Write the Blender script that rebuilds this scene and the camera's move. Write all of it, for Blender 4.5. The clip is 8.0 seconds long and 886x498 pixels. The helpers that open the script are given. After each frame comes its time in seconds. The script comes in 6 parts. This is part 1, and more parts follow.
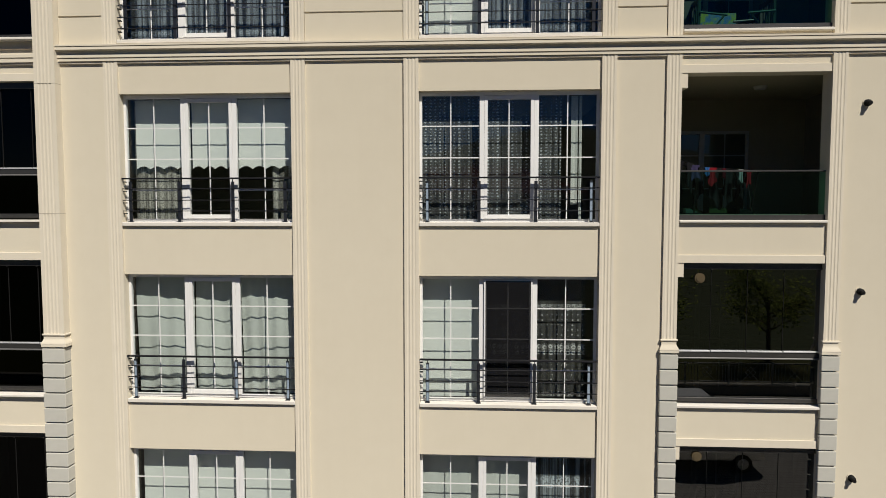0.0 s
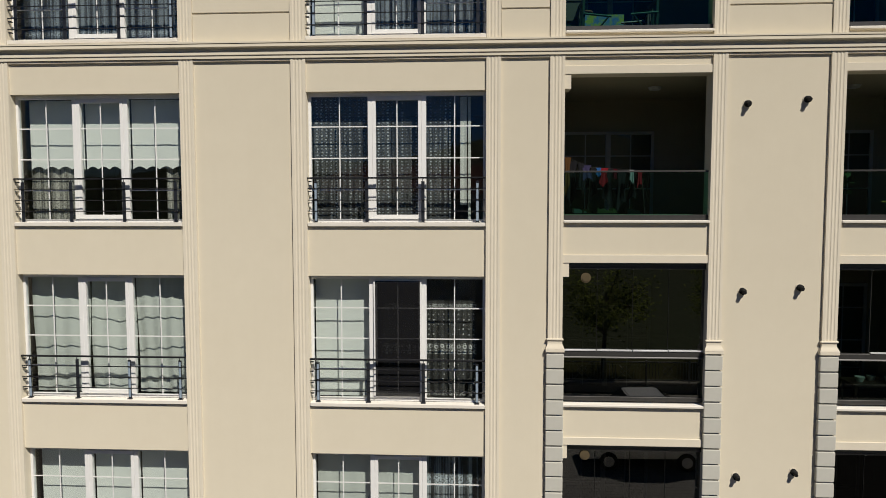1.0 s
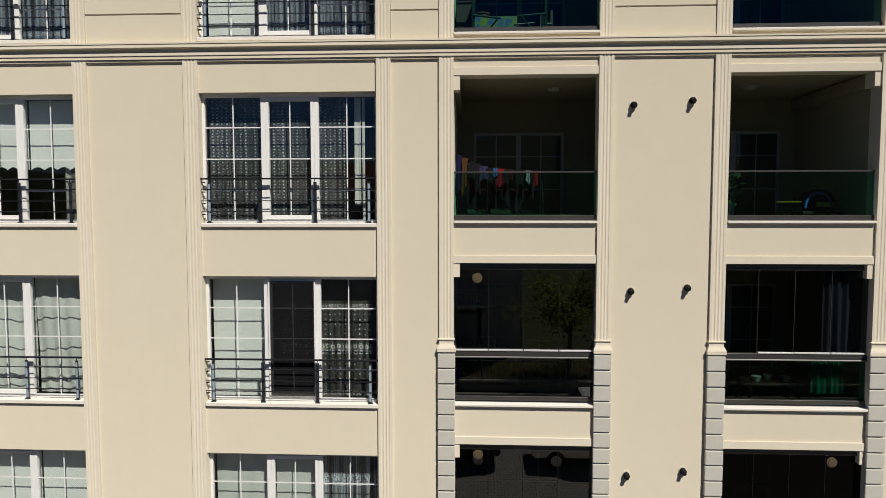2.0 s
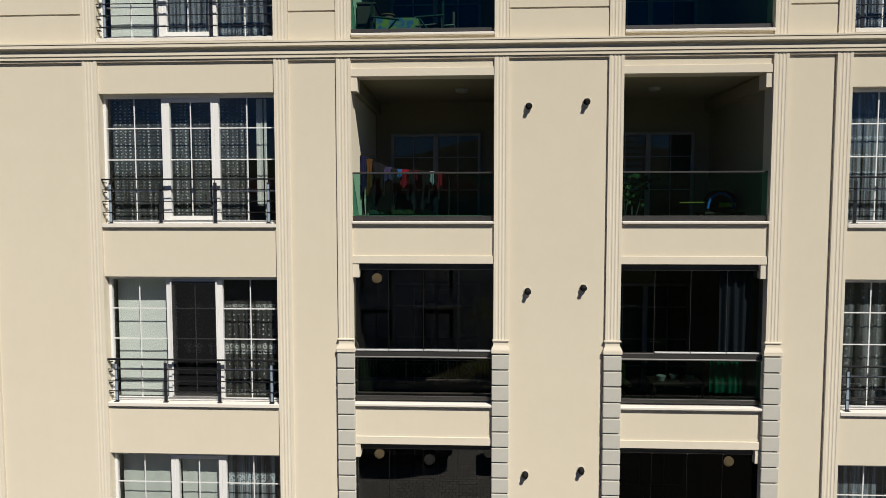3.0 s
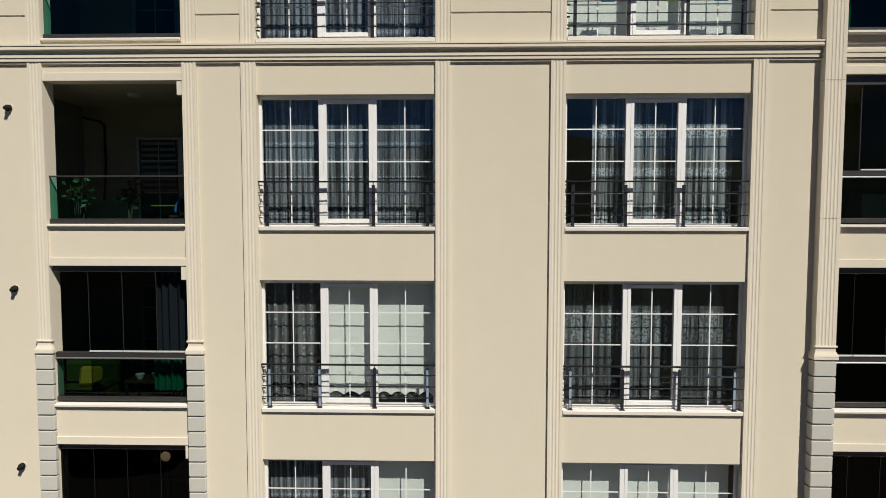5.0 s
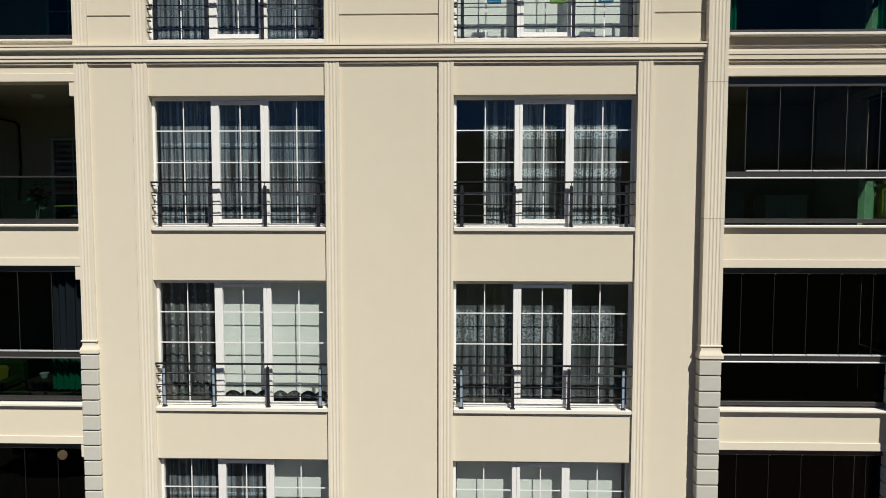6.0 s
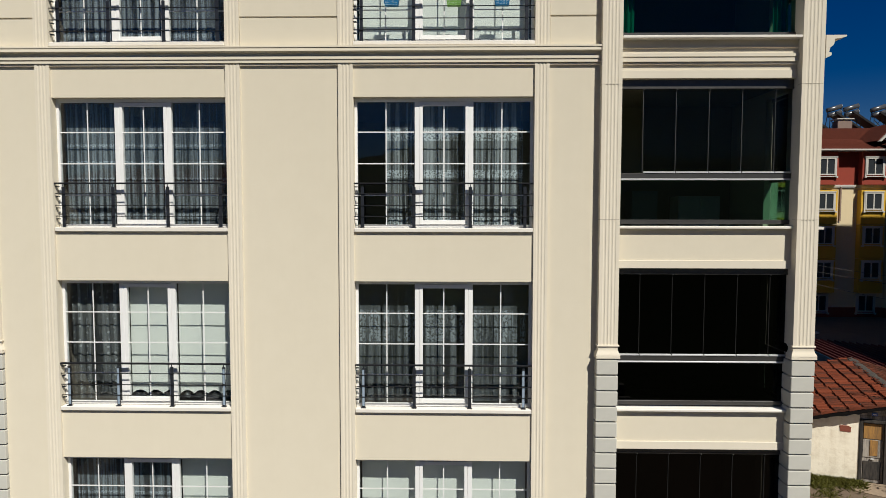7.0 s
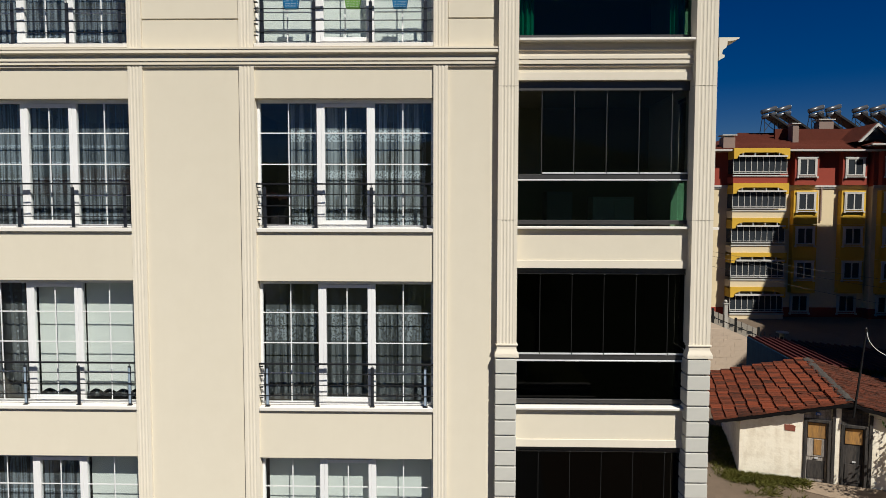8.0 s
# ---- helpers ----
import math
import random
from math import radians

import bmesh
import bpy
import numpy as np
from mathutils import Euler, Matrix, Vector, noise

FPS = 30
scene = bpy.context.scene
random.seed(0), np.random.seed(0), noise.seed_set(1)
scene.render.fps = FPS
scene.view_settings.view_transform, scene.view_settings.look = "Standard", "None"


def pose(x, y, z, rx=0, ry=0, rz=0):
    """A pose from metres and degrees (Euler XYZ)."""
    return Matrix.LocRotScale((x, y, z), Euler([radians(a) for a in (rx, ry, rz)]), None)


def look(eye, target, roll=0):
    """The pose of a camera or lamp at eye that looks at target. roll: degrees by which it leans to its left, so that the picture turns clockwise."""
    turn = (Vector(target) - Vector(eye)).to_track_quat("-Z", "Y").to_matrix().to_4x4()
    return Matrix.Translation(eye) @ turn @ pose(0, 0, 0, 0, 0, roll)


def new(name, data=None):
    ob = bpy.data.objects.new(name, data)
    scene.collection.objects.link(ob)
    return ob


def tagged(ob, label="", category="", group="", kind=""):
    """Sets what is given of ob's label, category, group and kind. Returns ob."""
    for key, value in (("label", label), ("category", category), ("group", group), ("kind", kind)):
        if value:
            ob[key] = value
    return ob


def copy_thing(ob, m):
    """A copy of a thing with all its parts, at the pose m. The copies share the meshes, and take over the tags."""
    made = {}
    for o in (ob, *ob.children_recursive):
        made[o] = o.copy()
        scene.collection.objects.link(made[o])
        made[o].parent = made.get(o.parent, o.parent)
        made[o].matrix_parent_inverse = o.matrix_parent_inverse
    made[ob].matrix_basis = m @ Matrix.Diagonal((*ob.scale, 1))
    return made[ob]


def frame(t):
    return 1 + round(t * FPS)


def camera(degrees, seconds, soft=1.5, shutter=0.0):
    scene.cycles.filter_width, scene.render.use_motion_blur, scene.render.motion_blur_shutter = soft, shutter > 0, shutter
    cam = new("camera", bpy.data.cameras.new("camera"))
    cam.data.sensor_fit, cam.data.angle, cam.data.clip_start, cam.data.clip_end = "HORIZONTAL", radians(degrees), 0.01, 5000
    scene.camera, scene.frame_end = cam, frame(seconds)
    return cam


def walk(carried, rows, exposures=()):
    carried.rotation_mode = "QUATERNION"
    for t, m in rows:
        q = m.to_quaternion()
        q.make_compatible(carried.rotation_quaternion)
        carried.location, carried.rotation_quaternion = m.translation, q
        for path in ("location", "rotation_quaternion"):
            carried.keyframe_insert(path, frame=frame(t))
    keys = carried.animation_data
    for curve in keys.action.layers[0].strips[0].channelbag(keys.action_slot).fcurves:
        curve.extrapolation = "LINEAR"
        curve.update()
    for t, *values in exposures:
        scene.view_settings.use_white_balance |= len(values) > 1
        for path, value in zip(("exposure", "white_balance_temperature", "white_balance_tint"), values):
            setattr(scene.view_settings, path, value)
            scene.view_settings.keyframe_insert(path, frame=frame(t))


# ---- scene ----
# ---- camera: a drone sliding sideways along a facade that lies in the plane y = 0 ----
cam = camera(70.0, 8.0, soft=0.7)
ROWS = [
    (0, 0.963, -10.327, 8.632, 3.156, -3.539, 0.019),
    (0.5, 1.873, -10.305, 8.637, 3.067, -3.62, 0.027),
    (1, 2.762, -10.284, 8.641, 2.982, -3.573, 0.034),
    (1.5, 3.644, -10.264, 8.645, 2.882, -3.574, 0.04),
    (1.7, 3.99, -10.258, 8.647, 2.848, -3.573, 0.041),
    (2.8, 5.785, -10.226, 8.654, 2.67, -3.569, 0.045),
    (3, 6.112, -10.22, 8.656, 2.635, -3.569, 0.046),
    (3.1, 6.273, -10.218, 8.656, 2.613, -3.57, 0.046),
    (3.2, 6.43, -10.216, 8.657, 2.591, -3.57, 0.046),
    (3.3, 6.8, -10.211, 8.658, 2.541, -3.572, 0.045),
    (3.4, 7.42, -10.204, 8.661, 2.456, -3.576, 0.044),
    (3.5, 8.012, -10.197, 8.663, 2.375, -3.579, 0.044),
    (4, 10.893, -10.185, 8.672, 2.018, -3.51, 0.028),
    (4.5, 13.719, -10.205, 8.681, 1.677, -3.461, -0.001),
    (4.6, 14.3, -10.215, 8.683, 1.603, -3.459, -0.008),
    (4.7, 14.871, -10.224, 8.685, 1.529, -3.458, -0.015),
    (4.8, 15.04, -10.228, 8.685, 1.518, -3.457, -0.018),
    (5.8, 16.685, -10.269, 8.69, 1.406, -3.447, -0.042),
    (6, 17.008, -10.277, 8.691, 1.384, -3.445, -0.047),
    (6.5, 17.811, -10.303, 8.694, 1.32, -3.43, -0.06),
    (7, 18.61, -10.333, 8.697, 1.243, -3.38, -0.074),
    (7.5, 19.424, -10.368, 8.699, 1.22, -3.358, -0.089),
    (8, 20.228, -10.406, 8.702, 1.188, -3.365, -0.104),
]
EXPOSURES = [(0.0, -0.17, 6650, 10), (0.5, -0.23, 6700, 10), (1.0, -0.19, 6680, 10), (1.5, -0.13, 6640, 10), (3.0, -0.05, 6600, 10), (3.5, 0.03, 6580, 8.5), (4.0, -0.10, 6600, 10), (4.5, -0.13, 6600, 10), (6.0, -0.02, 6510, 8.5), (6.5, -0.02, 6500, 8.5), (7.0, 0.01, 6470, 8.5), (7.5, 0.07, 6430, 8.8), (8.0, 0.09, 6380, 9.5)]
walk(cam, [(t, pose(x, y, z, 90 + pitch, roll, yaw)) for t, x, y, z, yaw, pitch, roll in ROWS], EXPOSURES)

# ---- world, sun ----
LIGHT = Vector((-0.58, 1.0, -1.35))
world = bpy.data.worlds.new("world")
scene.world = world
world.use_nodes = True
wn = world.node_tree
sky = wn.nodes.new("ShaderNodeTexSky")
sky.sky_type = "NISHITA"
sky.sun_disc = False
sky.sun_elevation = math.atan2(1.35, math.hypot(0.58, 1.0))
sky.sun_rotation = math.atan2(0.58, -1.0)
sky.altitude = 1200
sky.dust_density = 0.0
sky.ozone_density = 3.0
deep = wn.nodes.new("ShaderNodeHueSaturation")
deep.inputs["Saturation"].default_value = 1.6
deep.inputs["Hue"].default_value = 0.521
wn.links.new(sky.outputs[0], deep.inputs["Color"])
wn.links.new(deep.outputs[0], wn.nodes["Background"].inputs[0])
wn.nodes["Background"].inputs[1].default_value = 0.031
sun = new("sun", bpy.data.lights.new("sun", "SUN"))
sun.data.energy = 5.4
sun.data.angle = radians(0.53)
sun.data.color = (1.0, 0.965, 0.89)
sun.matrix_world = look(tuple(-40 * LIGHT), (0, 0, 0))


# ---- materials ----
def base_mat(name, color, rough=0.8, metal=0.0, spec=0.5):
    m = bpy.data.materials.new(name)
    m.use_nodes = True
    p = m.node_tree.nodes["Principled BSDF"]
    p.inputs["Base Color"].default_value = (*color, 1)
    p.inputs["Roughness"].default_value = rough
    p.inputs["Metallic"].default_value = metal
    p.inputs["Specular IOR Level"].default_value = spec
    return m


def node(m, kind, **values):
    n = m.node_tree.nodes.new(kind)
    for key, value in values.items():
        n.inputs[key].default_value = value
    return n


def surface(name, color, other, rough=0.8, metal=0.0, spec=0.5, coarse=0.6, fine=14.0, grain=60.0, bump=0.15, depth=0.004, stretch=(1, 1, 1), spread=0.0, mid=0.5, streak=0.0, range_=0.45):
    """Colour that wanders between two tones at two scales, with a fine relief. spread: how far pieces differ from one another."""
    m = base_mat(name, color, rough, metal, spec)
    t, p = m.node_tree, m.node_tree.nodes["Principled BSDF"]
    co = node(m, "ShaderNodeTexCoord")
    mp = node(m, "ShaderNodeMapping", Scale=stretch)
    t.links.new(co.outputs["Object"], mp.inputs["Vector"])
    n1 = node(m, "ShaderNodeTexNoise", Scale=coarse, Detail=6.0, Roughness=0.6)
    n2 = node(m, "ShaderNodeTexNoise", Scale=fine, Detail=5.0, Roughness=0.65)
    n3 = node(m, "ShaderNodeTexNoise", Scale=grain, Detail=4.0, Roughness=0.6)
    for n in (n1, n2, n3):
        t.links.new(mp.outputs[0], n.inputs["Vector"])
    add = node(m, "ShaderNodeMath")
    add.operation = "ADD"
    t.links.new(n1.outputs["Fac"], add.inputs[0])
    t.links.new(n2.outputs["Fac"], add.inputs[1])
    last = add
    if streak:
        ms = node(m, "ShaderNodeMapping", Scale=(5.0, 5.0, 0.25))
        t.links.new(co.outputs["Object"], ms.inputs["Vector"])
        n4 = node(m, "ShaderNodeTexNoise", Scale=1.6, Detail=5.0, Roughness=0.7)
        t.links.new(ms.outputs[0], n4.inputs["Vector"])
        sub = node(m, "ShaderNodeMath")
        sub.operation = "MULTIPLY_ADD"
        sub.inputs[1].default_value = streak
        t.links.new(n4.outputs["Fac"], sub.inputs[0])
        t.links.new(last.outputs[0], sub.inputs[2])
        last = sub
    if spread:
        info = node(m, "ShaderNodeObjectInfo")
        mad = node(m, "ShaderNodeMath")
        mad.operation = "MULTIPLY_ADD"
        mad.inputs[1].default_value = spread
        t.links.new(info.outputs["Random"], mad.inputs[0])
        t.links.new(last.outputs[0], mad.inputs[2])
        last = mad
    rng = node(m, "ShaderNodeMapRange")
    lo = 1.0 + streak * 0.5 + spread * 0.5
    rng.inputs["From Min"].default_value = lo - range_ * (0.5 + mid)
    rng.inputs["From Max"].default_value = lo + range_ * (1.5 - mid)
    t.links.new(last.outputs[0], rng.inputs["Value"])
    mix = node(m, "ShaderNodeMix")
    mix.data_type = "RGBA"
    mix.inputs[6].default_value, mix.inputs[7].default_value = (*color, 1), (*other, 1)
    t.links.new(rng.outputs[0], mix.inputs[0])
    t.links.new(mix.outputs[2], p.inputs["Base Color"])
    if bump:
        b = node(m, "ShaderNodeBump", Strength=bump, Distance=depth)
        t.links.new(n3.outputs["Fac"], b.inputs["Height"])
        t.links.new(b.outputs[0], p.inputs["Normal"])
    return m


def sheet_glass(name, tint, head_on=0.07):
    """Tinted sheet that colours the light it lets through; it mirrors more towards grazing."""
    m = bpy.data.materials.new(name)
    m.use_nodes = True
    t = m.node_tree
    t.nodes.clear()
    out = t.nodes.new("ShaderNodeOutputMaterial")
    mix = t.nodes.new("ShaderNodeMixShader")
    clear = node(m, "ShaderNodeBsdfTransparent", Color=(*tint, 1))
    shine = node(m, "ShaderNodeBsdfGlossy", Roughness=0.0)
    # Schlick's law: mirror share from head-on to grazing
    face = node(m, "ShaderNodeLayerWeight", Blend=0.5)
    steep = t.nodes.new("ShaderNodeMath")
    steep.operation = "POWER"
    steep.inputs[1].default_value = 5.0
    share = t.nodes.new("ShaderNodeMath")
    share.operation = "MULTIPLY_ADD"
    share.inputs[1].default_value, share.inputs[2].default_value = 1 - head_on, head_on
    t.links.new(face.outputs["Facing"], steep.inputs[0])
    t.links.new(steep.outputs[0], share.inputs[0])
    t.links.new(share.outputs[0], mix.inputs[0])
    t.links.new(clear.outputs[0], mix.inputs[1])
    t.links.new(shine.outputs[0], mix.inputs[2])
    t.links.new(mix.outputs[0], out.inputs[0])
    return m


def cloth_mat(name, color, sheer, weave=220.0, through_light=0.25):
    """Plain cloth, or a fine net that lets part of the view through."""
    m = bpy.data.materials.new(name)
    m.use_nodes = True
    t = m.node_tree
    t.nodes.clear()
    out = t.nodes.new("ShaderNodeOutputMaterial")
    body = node(m, "ShaderNodeMixShader", Fac=through_light)
    t.links.new(node(m, "ShaderNodeBsdfDiffuse", Color=(*color, 1)).outputs[0], body.inputs[1])
    t.links.new(node(m, "ShaderNodeBsdfTranslucent", Color=(*color, 1)).outputs[0], body.inputs[2])
    if sheer <= 0:
        t.links.new(body.outputs[0], out.inputs[0])
        return m
    co = node(m, "ShaderNodeTexCoord")
    threads = node(m, "ShaderNodeTexNoise", Scale=weave, Detail=2.0)
    t.links.new(co.outputs["Object"], threads.inputs["Vector"])
    cover = node(m, "ShaderNodeMath")
    cover.operation, cover.use_clamp = "MULTIPLY_ADD", True
    cover.inputs[1].default_value, cover.inputs[2].default_value = 0.35, 1 - sheer - 0.17
    t.links.new(threads.outputs["Fac"], cover.inputs[0])
    mix = node(m, "ShaderNodeMixShader")
    t.links.new(cover.outputs[0], mix.inputs[0])
    t.links.new(node(m, "ShaderNodeBsdfTransparent").outputs[0], mix.inputs[1])
    t.links.new(body.outputs[0], mix.inputs[2])
    t.links.new(mix.outputs[0], out.inputs[0])
    return m


def sheer_mat(name, color, thin, gathered, pitch, motifs=(), through_light=0.3, speckle=0.1):
    """Net curtain: thin cloth, denser where it gathers into upright folds, with woven bands of dots, dashes or rings.
    motifs: kind, height of the band's middle, half its height, size of one figure, strength."""
    m = bpy.data.materials.new(name)
    m.use_nodes = True
    t = m.node_tree
    t.nodes.clear()
    out = t.nodes.new("ShaderNodeOutputMaterial")
    body = node(m, "ShaderNodeMixShader", Fac=through_light)
    t.links.new(node(m, "ShaderNodeBsdfDiffuse", Color=(*color, 1)).outputs[0], body.inputs[1])
    t.links.new(node(m, "ShaderNodeBsdfTranslucent", Color=(*color, 1)).outputs[0], body.inputs[2])
    co = node(m, "ShaderNodeTexCoord")
    sep = node(m, "ShaderNodeSeparateXYZ")
    t.links.new(co.outputs["Object"], sep.inputs[0])

    def math_node(kind, a, b=0.0, c=0.0):
        n = node(m, "ShaderNodeMath")
        n.operation = kind
        for k, v in enumerate((a, b, c)):
            if isinstance(v, (int, float)):
                n.inputs[k].default_value = v
            else:
                t.links.new(v, n.inputs[k])
        return n.outputs[0]

    def stretched(sx, sz):
        mp = node(m, "ShaderNodeMapping", Scale=(sx, 0.0, sz))
        t.links.new(co.outputs["Object"], mp.inputs["Vector"])
        return mp.outputs[0]

    folds = node(m, "ShaderNodeTexNoise", Scale=1.0, Detail=4.0, Roughness=0.68)
    t.links.new(stretched(pitch, 0.25), folds.inputs["Vector"])
    ramp = node(m, "ShaderNodeMapRange")
    ramp.inputs["From Min"].default_value, ramp.inputs["From Max"].default_value = 0.43, 0.60
    t.links.new(folds.outputs["Fac"], ramp.inputs["Value"])
    cover = math_node("MULTIPLY_ADD", ramp.outputs[0], gathered, thin)
    threads = node(m, "ShaderNodeTexNoise", Scale=1.0, Detail=2.0, Roughness=0.7)
    t.links.new(stretched(26.0, 75.0), threads.inputs["Vector"])
    cover = math_node("MULTIPLY_ADD", math_node("SUBTRACT", threads.outputs["Fac"], 0.5), speckle * 2, cover)
    for kind, mid, half, size, strength in motifs:
        if kind == "lace":
            cell = node(m, "ShaderNodeTexNoise", Scale=1.0, Detail=1.0)
            t.links.new(stretched(2.0 / size, 2.0 / size), cell.inputs["Vector"])
            figure = math_node("GREATER_THAN", cell.outputs["Fac"], 0.47)
        else:
            cell = node(m, "ShaderNodeTexVoronoi", Scale=1.0, Randomness=0.2)
            t.links.new(stretched(1 / size, 1.5 / size if kind == "dash" else 1 / size), cell.inputs["Vector"])
            figure = math_node("COMPARE", cell.outputs["Distance"], 0.30, 0.10) if kind == "ring" else math_node("LESS_THAN", cell.outputs["Distance"], 0.24 if kind == "dash" else 0.18)
        inside = math_node("COMPARE", sep.outputs[2], mid, half)
        shown = math_node("MULTIPLY", figure, math_node("MULTIPLY_ADD", ramp.outputs[0], 0.85, 0.25))
        cover = math_node("MULTIPLY_ADD", math_node("MULTIPLY", shown, inside), strength, cover)
    cover = math_node("MINIMUM", math_node("MAXIMUM", cover, 0.02), 0.95)
    mix = node(m, "ShaderNodeMixShader")
    t.links.new(cover, mix.inputs[0])
    t.links.new(node(m, "ShaderNodeBsdfTransparent").outputs[0], mix.inputs[1])
    t.links.new(body.outputs[0], mix.inputs[2])
    t.links.new(mix.outputs[0], out.inputs[0])
    return m


FILM = surface("pale_blue_film", (0.36, 0.44, 0.52), (0.20, 0.26, 0.32), 0.35, coarse=6.0, fine=40.0, grain=80, bump=0.1)
STUCCO = surface("stucco", (0.70, 0.635, 0.505), (0.66, 0.595, 0.468), 0.9, spec=0.06, coarse=0.35, fine=3.0, grain=220, bump=0.25, depth=0.003, streak=0.35)
TRIM = surface("moulded_trim", (0.73, 0.665, 0.545), (0.67, 0.605, 0.485), 0.85, spec=0.1, coarse=0.5, fine=5.0, grain=160, bump=0.12, depth=0.002, streak=0.3)
QUOIN = surface("grey_quoin", (0.54, 0.525, 0.465), (0.49, 0.475, 0.42), 0.85, spec=0.1, coarse=1.0, fine=7.0, grain=150, bump=0.15, depth=0.002, spread=0.25)
PVC = surface("white_pvc", (0.83, 0.82, 0.80), (0.76, 0.75, 0.72), 0.35, coarse=1.0, fine=9.0, grain=40, bump=0.0)
SILL = surface("pale_sill", (0.78, 0.74, 0.67), (0.68, 0.63, 0.55), 0.6, coarse=1.2, fine=8.0, grain=60, bump=0.08, streak=0.2)
RAIL = surface("dark_rail_paint", (0.010, 0.010, 0.012), (0.018, 0.018, 0.02), 0.45, spec=0.25, coarse=3.0, fine=30.0, grain=80, bump=0.05)
POST = surface("graphite_metal", (0.020, 0.022, 0.028), (0.035, 0.038, 0.045), 0.35, metal=0.3, coarse=3.0, fine=30.0, grain=80, bump=0.04)
ALU = surface("brushed_aluminium", (0.74, 0.74, 0.73), (0.62, 0.62, 0.62), 0.3, metal=0.3, coarse=2.0, fine=20.0, grain=90, bump=0.04)
DARK_ALU = surface("dark_aluminium", (0.06, 0.058, 0.055), (0.10, 0.095, 0.09), 0.4, metal=0.6, coarse=2.0, fine=20.0, grain=90, bump=0.04)
GLASS = sheet_glass("window_glass", (0.82, 0.86, 0.85), 0.085)
DOOR_GLASS = sheet_glass("door_glass", (0.5, 0.52, 0.52), 0.05)
SMOKED = sheet_glass("smoked_glass", (0.14, 0.15, 0.155), 0.18)
DARK_SMOKED = sheet_glass("dark_smoked_glass", (0.07, 0.075, 0.075), 0.016)
BLACK_GLASS = sheet_glass("black_glass", (0.03, 0.05, 0.045), 0.018)
DIM_GREEN_GLASS = sheet_glass("dim_green_glass", (0.20, 0.35, 0.30), 0.03)
CLEAR_PANEL = sheet_glass("grey_panel_glass", (0.34, 0.37, 0.36), 0.015)
DARK_GREEN_GLASS = sheet_glass("dark_green_glass", (0.04, 0.08, 0.065), 0.11)
SIDE_GREEN = sheet_glass("side_green_glass", (0.62, 0.82, 0.72), 0.02)
GREEN_GLASS = sheet_glass("green_tinted_glass", (0.24, 0.54, 0.46), 0.035)
# room plaster coloured darker, to deepen the shade indoors
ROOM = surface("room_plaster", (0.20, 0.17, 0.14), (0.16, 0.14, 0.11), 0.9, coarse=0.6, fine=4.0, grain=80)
# cream balcony plaster, toned darker to carry the balconies' shade
SHADE_PLASTER = surface("shade_toned_plaster", (0.32, 0.275, 0.19), (0.28, 0.24, 0.165), 0.9, coarse=0.6, fine=4.0, grain=120)
# floor tone lowered as well, to keep the balconies dark
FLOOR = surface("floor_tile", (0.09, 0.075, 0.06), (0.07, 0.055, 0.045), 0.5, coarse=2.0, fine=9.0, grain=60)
FENCE_BLACK = surface("matt_black_paint", (0.012, 0.012, 0.012), (0.022, 0.021, 0.02), 0.95, spec=0.05)
# white paint greyed, so doors and lamps look shaded inside the balconies
SHADED_WHITE = surface("shaded_white_paint", (0.42, 0.41, 0.39), (0.35, 0.34, 0.325), 0.5)
RAIL_ALU = surface("dull_aluminium", (0.24, 0.235, 0.225), (0.18, 0.175, 0.17), 0.4, metal=0.3, coarse=2.0, fine=20.0, grain=90, bump=0.04)
PIPE = surface("black_plastic", (0.008, 0.008, 0.008), (0.014, 0.014, 0.014), 0.7, spec=0.15, coarse=3.0, fine=20.0, grain=60)
BRASS = surface("beige_vent_plastic", (0.105, 0.08, 0.046), (0.085, 0.064, 0.036), 0.7, spec=0.1, coarse=4.0, fine=20.0, grain=90)


# rough plaster scatters light back towards the sun
for m in (STUCCO, TRIM, QUOIN, SILL):
    m.node_tree.nodes["Principled BSDF"].inputs["Diffuse Roughness"].default_value = 0.3


# ---- mesh helpers ----
def box(bm, x0, x1, y0, y1, z0, z1, bevel=0.0):
    vs = [bm.verts.new((x, y, z)) for z in (z0, z1) for y in (y0, y1) for x in (x0, x1)]
    fs = [bm.faces.new([vs[i] for i in f]) for f in ((0, 2, 3, 1), (4, 5, 7, 6), (0, 1, 5, 4), (2, 6, 7, 3), (0, 4, 6, 2), (1, 3, 7, 5))]
    if bevel:
        es = list({e for f in fs for e in f.edges})
        bmesh.ops.bevel(bm, geom=es, offset=bevel, segments=1, profile=0.5, affect="EDGES")
    return bm


def boxes(*dims, bevel=0.0):
    bm = bmesh.new()
    for d in dims:
        box(bm, *d, bevel=bevel)
    return bm


def sheet(x0, x1, y, z0, z1):
    """A glass sheet: its outer face and the narrow edges that the rails hold."""
    bm = bmesh.new()
    v = [bm.verts.new(p) for p in ((x0, y, z0), (x1, y, z0), (x1, y, z1), (x0, y, z1))]
    bm.faces.new(v)
    bm.normal_update()
    return bm


def extrude(profile, axis, a, b):
    """A closed profile drawn out from a to b. axis x: points are (y, z); z: (x, y); y: (x, z)."""
    bm = bmesh.new()
    def at(p, s):
        return {"x": (s, p[0], p[1]), "y": (p[0], s, p[1]), "z": (p[0], p[1], s)}[axis]
    lo = [bm.verts.new(at(p, a)) for p in profile]
    hi = [bm.verts.new(at(p, b)) for p in profile]
    n = len(profile)
    for i in range(n):
        bm.faces.new((lo[i], lo[(i + 1) % n], hi[(i + 1) % n], hi[i]))
    bm.faces.new(lo), bm.faces.new(hi)
    bmesh.ops.recalc_face_normals(bm, faces=bm.faces)
    return bm


